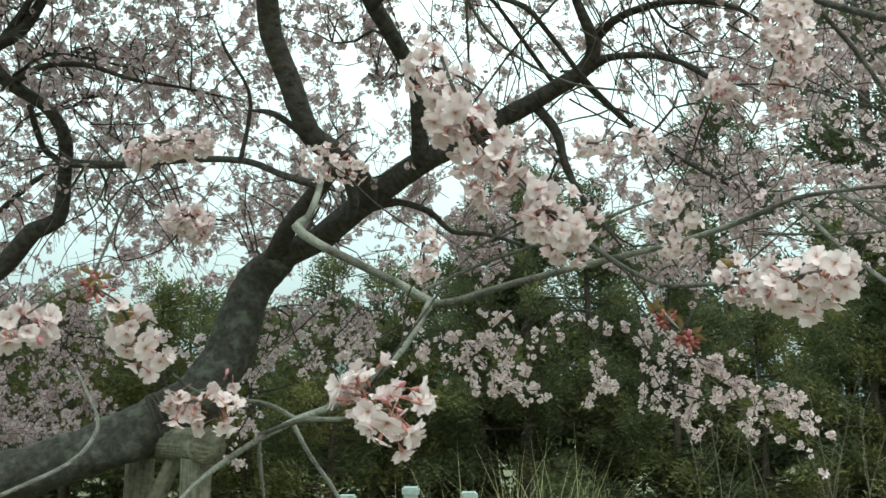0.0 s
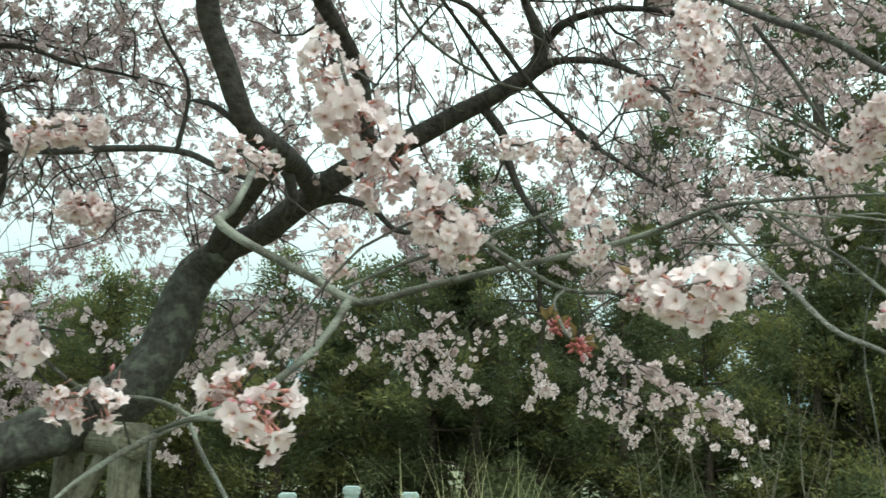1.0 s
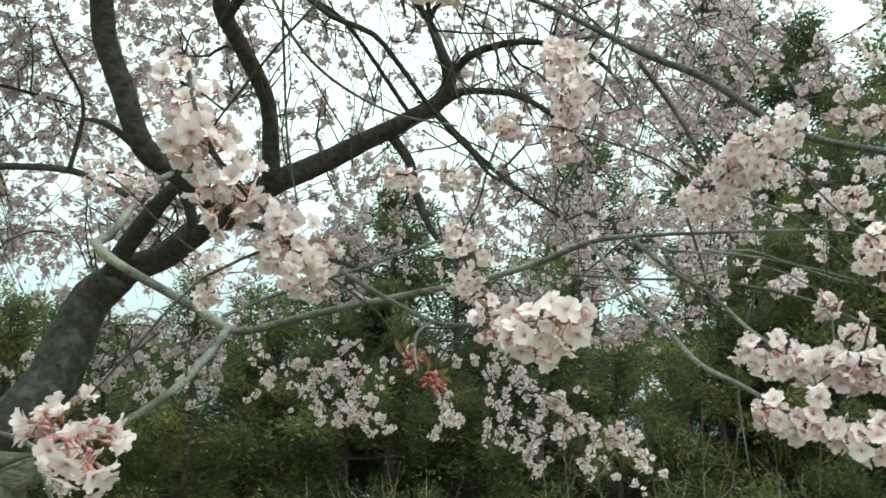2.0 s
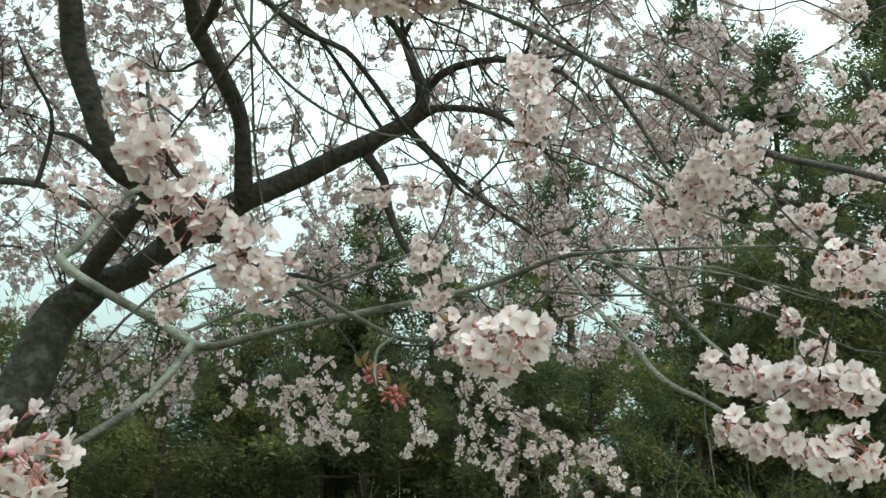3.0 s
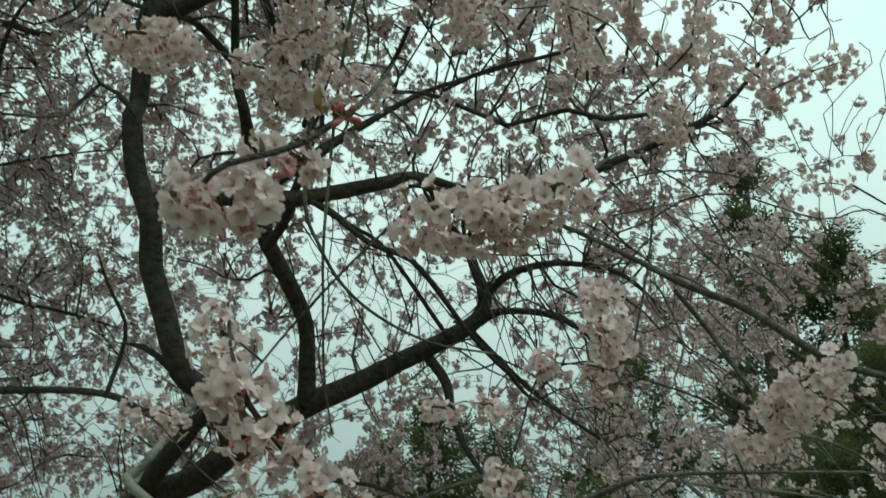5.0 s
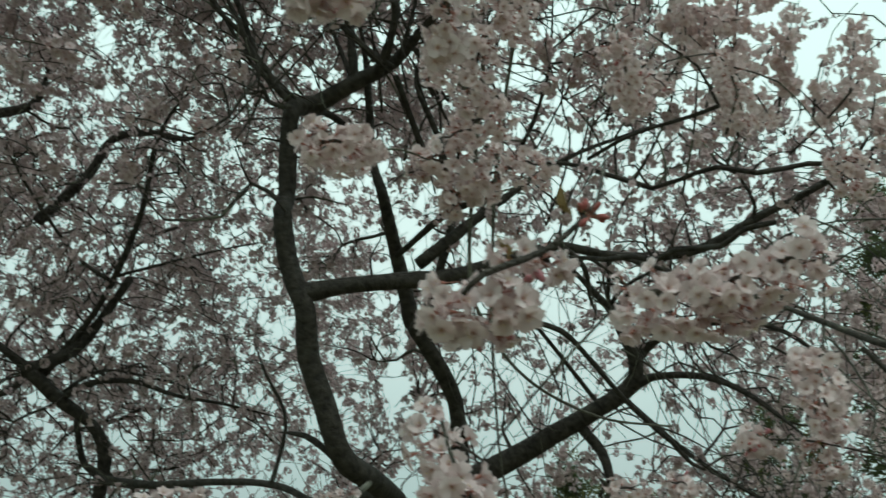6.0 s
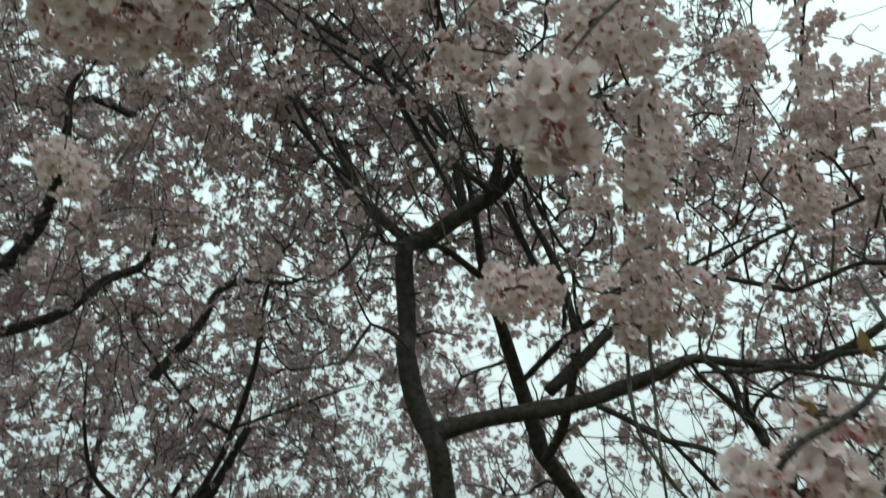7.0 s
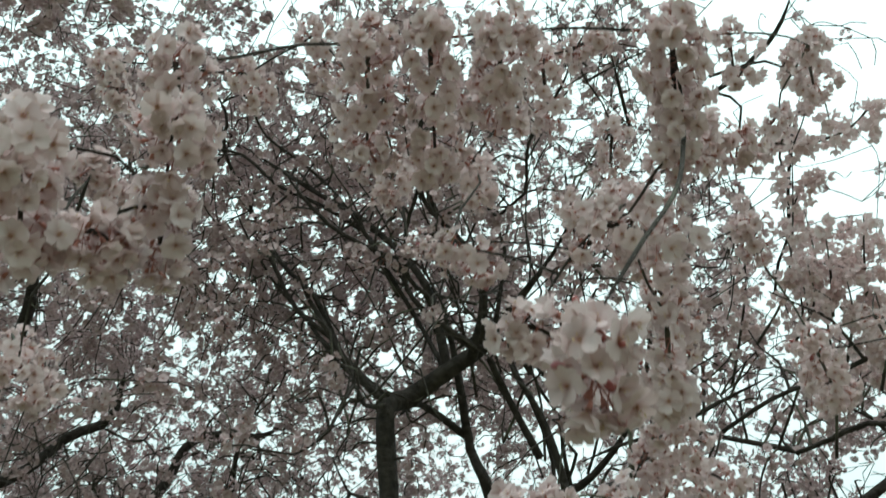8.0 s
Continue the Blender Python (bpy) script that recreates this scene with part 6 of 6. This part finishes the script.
near_cluster((0.339, 1.256, 1.694), (0.348, 1.256, 1.687), 0.021, 0, buds=2, red=16, leaves=8, label="spray of closed coral red buds")
near_cluster((0.423, 1.279, 1.789), (0.446, 1.230, 1.773), 0.036, 16, buds=2, leaves=2)
near_cluster((0.455, 1.164, 1.757), (0.491, 1.115, 1.768), 0.042, 26, leaves=2, size=0.98)
near_cluster((-0.447, 1.503, 1.920), (-0.429, 1.508, 1.918), 0.038, 20)
near_cluster((-0.479, 1.363, 2.003), (-0.396, 1.384, 2.021), 0.030, 20, leaves=2)
near_cluster((-0.260, 1.811, 2.113), (-0.196, 1.821, 2.104), 0.042, 16, buds=3, leaves=1)
near_cluster((-0.039, 1.768, 1.936), (-0.039, 1.778, 1.880), 0.040, 16)
near_cluster((0.438, 1.702, 1.991), (0.459, 1.710, 1.925), 0.050, 22)
near_cluster((0.483, 1.478, 2.151), (0.497, 1.476, 2.145), 0.036, 10, buds=4, red=4)
near_cluster((0.554, 1.365, 2.225), (0.567, 1.362, 2.165), 0.046, 26)
near_cluster((0.562, 1.404, 2.123), (0.569, 1.409, 2.101), 0.036, 14, leaves=2)
near_cluster((0.447, 1.961, 2.203), (0.472, 1.958, 2.195), 0.036, 12, buds=3)
near_cluster((0.322, 1.987, 2.197), (0.373, 1.981, 2.188), 0.034, 12)
near_cluster((0.829, 1.446, 2.036), (0.867, 1.392, 2.078), 0.048, 34)
near_cluster((0.882, 1.382, 2.086), (0.907, 1.322, 2.116), 0.044, 26)
near_cluster((1.009, 1.230, 1.911), (1.042, 1.174, 1.900), 0.052, 32)
near_cluster((0.893, 1.424, 1.774), (0.922, 1.388, 1.763), 0.040, 18, buds=2, size=0.98)
near_cluster((0.935, 1.336, 1.742), (0.973, 1.291, 1.736), 0.036, 22, buds=3, leaves=2, size=0.98)
near_cluster((0.975, 1.266, 1.734), (1.007, 1.222, 1.728), 0.036, 22, size=0.98)
near_cluster((0.869, 1.332, 1.668), (0.904, 1.290, 1.654), 0.034, 20, buds=3, size=0.98)
near_cluster((0.932, 1.251, 1.643), (0.939, 1.247, 1.639), 0.028, 8, buds=2, size=0.98)
near_cluster((0.958, 1.211, 1.632), (0.976, 1.175, 1.636), 0.040, 18, size=0.98)
near_cluster((0.922, 1.279, 1.692), (0.925, 1.277, 1.687), 0.014, 2, size=0.98)
near_cluster((1.207, 1.691, 2.113), (1.242, 1.666, 2.120), 0.034, 14, buds=2)
near_cluster((1.158, 1.654, 1.883), (1.162, 1.649, 1.899), 0.026, 8, buds=6)
near_cluster((1.033, 1.419, 1.771), (1.063, 1.397, 1.807), 0.030, 12)
# clusters on the outer twigs, over the tall conifers
stalk([((1.422, 1.990, 2.860), 0.0030), ((1.464, 1.984, 2.828), 0.0027), ((1.524, 1.972, 2.784), 0.0022), ((1.577, 1.945, 2.769), 0.0016)])
stalk([((1.438, 2.157, 2.529), 0.0030), ((1.522, 2.103, 2.536), 0.0028), ((1.589, 2.050, 2.559), 0.0024), ((1.632, 1.996, 2.607), 0.0016)])
near_cluster((1.522, 1.984, 2.767), (1.572, 1.951, 2.765), 0.036, 16)
near_cluster((1.573, 2.107, 2.452), (1.600, 2.082, 2.469), 0.044, 18, buds=2)
near_cluster((1.635, 2.063, 2.457), (1.664, 2.030, 2.486), 0.044, 18, buds=2)
near_cluster((1.637, 2.029, 2.531), (1.657, 2.010, 2.540), 0.036, 12)
near_cluster((1.518, 2.108, 2.532), (1.531, 2.096, 2.538), 0.028, 6, buds=4, red=3)
near_cluster((1.571, 2.039, 2.605), (1.575, 2.033, 2.612), 0.020, 4)
near_cluster((1.606, 2.125, 2.346), (1.666, 2.078, 2.362), 0.038, 18, buds=2)
near_cluster((1.613, 2.484, 3.154), (1.683, 2.453, 3.139), 0.044, 14)
# overhead, seen as the view rises
stalk([((0.191, 0.845, 2.273), 0.0016), ((0.169, 0.751, 2.164), 0.0022), ((0.155, 0.710, 2.117), 0.0026), ((0.114, 0.691, 2.068), 0.003), ((0.062, 0.678, 2.038), 0.003), ((0.045, 0.683, 2.022), 0.0025)])
near_cluster((0.038, 0.704, 2.022), (0.075, 0.709, 2.026), 0.036, 20, buds=3, label="open flowers on a short spur", size=0.72)
near_cluster((0.084, 0.709, 2.071), (0.118, 0.723, 2.073), 0.028, 8, buds=2, leaves=2, size=0.72)
near_cluster((0.143, 0.694, 2.103), (0.156, 0.695, 2.102), 0.014, 0, red=5, leaves=3)
stalk([((0.222, 0.979, 2.167), 0.003), ((0.327, 0.955, 2.169), 0.004), ((0.421, 0.947, 2.209), 0.003), ((0.482, 0.977, 2.270), 0.002)])
near_cluster((0.242, 0.972, 2.157), (0.315, 0.965, 2.155), 0.046, 34)
near_cluster((0.327, 0.960, 2.160), (0.410, 0.946, 2.196), 0.046, 34)
near_cluster((-0.172, 1.041, 2.435), (-0.133, 1.053, 2.437), 0.042, 20)
near_cluster((-0.039, 1.247, 2.546), (0.016, 1.261, 2.538), 0.048, 24)
near_cluster((0.018, 1.263, 2.621), (0.064, 1.253, 2.640), 0.044, 20)
near_cluster((-0.000, 1.286, 2.498), (0.045, 1.278, 2.518), 0.040, 16)
near_cluster((0.757, 1.519, 2.720), (0.770, 1.534, 2.690), 0.05, 26)
near_cluster((0.535, 1.448, 2.905), (0.567, 1.506, 2.823), 0.040, 20)
near_cluster((1.055, 1.589, 3.135), (1.077, 1.632, 3.072), 0.052, 30)
near_cluster((0.960, 1.647, 2.960), (1.009, 1.646, 2.931), 0.048, 22)
near_cluster((1.057, 1.650, 2.891), (1.174, 1.562, 2.913), 0.046, 34)
near_cluster((0.313, 1.333, 2.776), (0.326, 1.351, 2.752), 0.044, 20, red=3)
stalk([((0.060, 0.690, 2.640), 0.0024), ((0.022, 0.628, 2.500), 0.0021), ((-0.030, 0.585, 2.395), 0.0019), ((-0.078, 0.576, 2.318), 0.0016)])
near_cluster((-0.078, 0.576, 2.315), (-0.079, 0.598, 2.288), 0.037, 22, buds=2, red=4, size=0.88)
near_cluster((-0.461, 0.440, 2.435), (-0.479, 0.492, 2.417), 0.038, 30, size=0.70)
near_cluster((-0.459, 0.520, 2.438), (-0.444, 0.548, 2.453), 0.034, 18, size=0.70)
near_cluster((-0.386, 0.500, 2.539), (-0.384, 0.514, 2.531), 0.036, 16, size=0.70)
near_cluster((-0.407, 0.557, 2.493), (-0.418, 0.578, 2.472), 0.036, 18, size=0.70)
near_cluster((-0.402, 0.502, 2.629), (-0.409, 0.526, 2.612), 0.038, 20)
near_cluster((-0.456, 0.617, 2.576), (-0.465, 0.635, 2.556), 0.034, 16)
near_cluster((-0.252, 0.608, 2.776), (-0.271, 0.691, 2.717), 0.04, 40)
near_cluster((-0.184, 0.611, 2.783), (-0.199, 0.716, 2.709), 0.044, 44)
near_cluster((-0.105, 0.624, 2.778), (-0.122, 0.683, 2.739), 0.042, 32)
near_cluster((0.062, 0.613, 2.707), (0.055, 0.700, 2.644), 0.042, 46)
near_cluster((0.014, 0.815, 2.684), (0.007, 0.848, 2.653), 0.044, 26)
near_cluster((0.113, 0.790, 2.753), (0.142, 0.800, 2.736), 0.036, 18)
near_cluster((0.352, 0.928, 3.089), (0.354, 0.976, 3.052), 0.035, 15)
near_cluster((0.210, 1.078, 2.874), (0.214, 1.095, 2.854), 0.036, 14)
near_cluster((0.047, 1.136, 2.693), (0.034, 1.181, 2.630), 0.044, 28)
near_cluster((-0.005, 0.868, 3.092), (0.038, 0.858, 3.094), 0.03, 12)
near_cluster((0.114, 1.478, 2.703), (0.148, 1.480, 2.689), 0.046, 20)
near_cluster((-0.381, 0.781, 3.120), (-0.378, 0.825, 3.094), 0.036, 16)
near_cluster((-0.286, 0.909, 2.928), (-0.298, 0.926, 2.912), 0.036, 14)
near_cluster((-0.054, 0.822, 3.006), (-0.057, 0.880, 2.964), 0.036, 20)
near_cluster((0.052, 1.032, 3.090), (0.040, 1.074, 3.056), 0.040, 18)
near_cluster((-0.033, 1.118, 3.024), (-0.028, 1.139, 3.004), 0.036, 12)
near_cluster((-0.171, 0.859, 2.853), (-0.164, 0.884, 2.833), 0.034, 12)
near_cluster((0.221, 0.860, 3.054), (0.223, 0.907, 3.021), 0.029, 10)
near_cluster((0.331, 1.073, 3.116), (0.301, 1.111, 3.096), 0.029, 8)
near_cluster((-0.489, 0.802, 3.077), (-0.479, 0.827, 3.065), 0.034, 12)
near_cluster((-0.711, 0.770, 3.127), (-0.708, 0.816, 3.101), 0.034, 14)
near_cluster((-0.586, 0.674, 2.735), (-0.574, 0.700, 2.722), 0.030, 14)
near_cluster((-0.608, 0.655, 2.592), (-0.558, 0.685, 2.602), 0.030, 20)
near_cluster((-0.528, 0.502, 2.562), (-0.534, 0.540, 2.532), 0.036, 22)
near_cluster((-0.332, 1.338, 3.213), (-0.236, 1.380, 3.185), 0.034, 16, buds=4)
near_cluster((0.121, 1.302, 2.954), (0.121, 1.340, 2.909), 0.038, 16)
near_cluster((0.406, 1.581, 2.997), (0.440, 1.588, 2.968), 0.027, 7, buds=3)
near_cluster((-0.019, 1.300, 2.858), (-0.033, 1.334, 2.819), 0.042, 20)
near_cluster((0.069, 1.516, 2.746), (0.055, 1.547, 2.700), 0.038, 16)
near_cluster((0.284, 1.221, 2.755), (0.301, 1.263, 2.702), 0.040, 20, red=2)
near_cluster((-0.131, 0.794, 2.507), (-0.099, 0.808, 2.498), 0.038, 20)
near_cluster((-0.194, 1.176, 2.514), (-0.132, 1.179, 2.523), 0.036, 20)
near_cluster((0.060, 1.087, 2.788), (0.084, 1.125, 2.748), 0.036, 16)
near_cluster((0.571, 1.642, 3.109), (0.594, 1.687, 3.046), 0.035, 10)
near_cluster((0.660, 1.682, 3.020), (0.692, 1.706, 2.972), 0.032, 8)
near_cluster((-0.036, 0.762, 2.602), (0.025, 0.773, 2.582), 0.046, 24)
near_cluster((0.018, 0.827, 2.522), (0.010, 0.876, 2.458), 0.034, 18)
near_cluster((-0.197, 0.797, 2.637), (-0.168, 0.815, 2.621), 0.034, 12, buds=2, red=3, leaves=2)
near_cluster((-0.785, 0.910, 2.658), (-0.776, 0.933, 2.644), 0.044, 18)
near_cluster((-0.994, 1.133, 2.909), (-0.965, 1.164, 2.903), 0.042, 16)


# every spur hangs on a thin twig from the nearest wood
left = list(SPUR_STARTS)
wood = main.nodes[:, :3]
best = [(float(d.min()), wood[int(d.argmin())]) for d in (np.linalg.norm(wood - a, axis=1) for a in left)]
while left:
    k = min(range(len(left)), key=lambda i: best[i][0])
    far, start = best[k]
    end = left[k]
    fresh = None
    if far > 0.025:
        rows = arch(start, end, 0.0016 + 0.0016 * min(1.0, far), 0.0014, 0.05, 0.035, 0.04)
        if not all(clear_of_path(q, 0.42) for q in rows[:, :3]):
            rows = arch(start, end, 0.0022, 0.0014, 0.0, 0.0, 0.04)
        v, fc, u = tube(rows, 6)
        mesh_object("twig", v, fc, [BARK_TWIG], main.ob, u)
        fresh = rows[:, :3]
    left.pop(k)
    best.pop(k)
    if fresh is not None:
        for i, a in enumerate(left):
            d = np.linalg.norm(fresh - a, axis=1)
            if d.min() < best[i][0]:
                best[i] = (float(d.min()), fresh[int(d.argmin())])
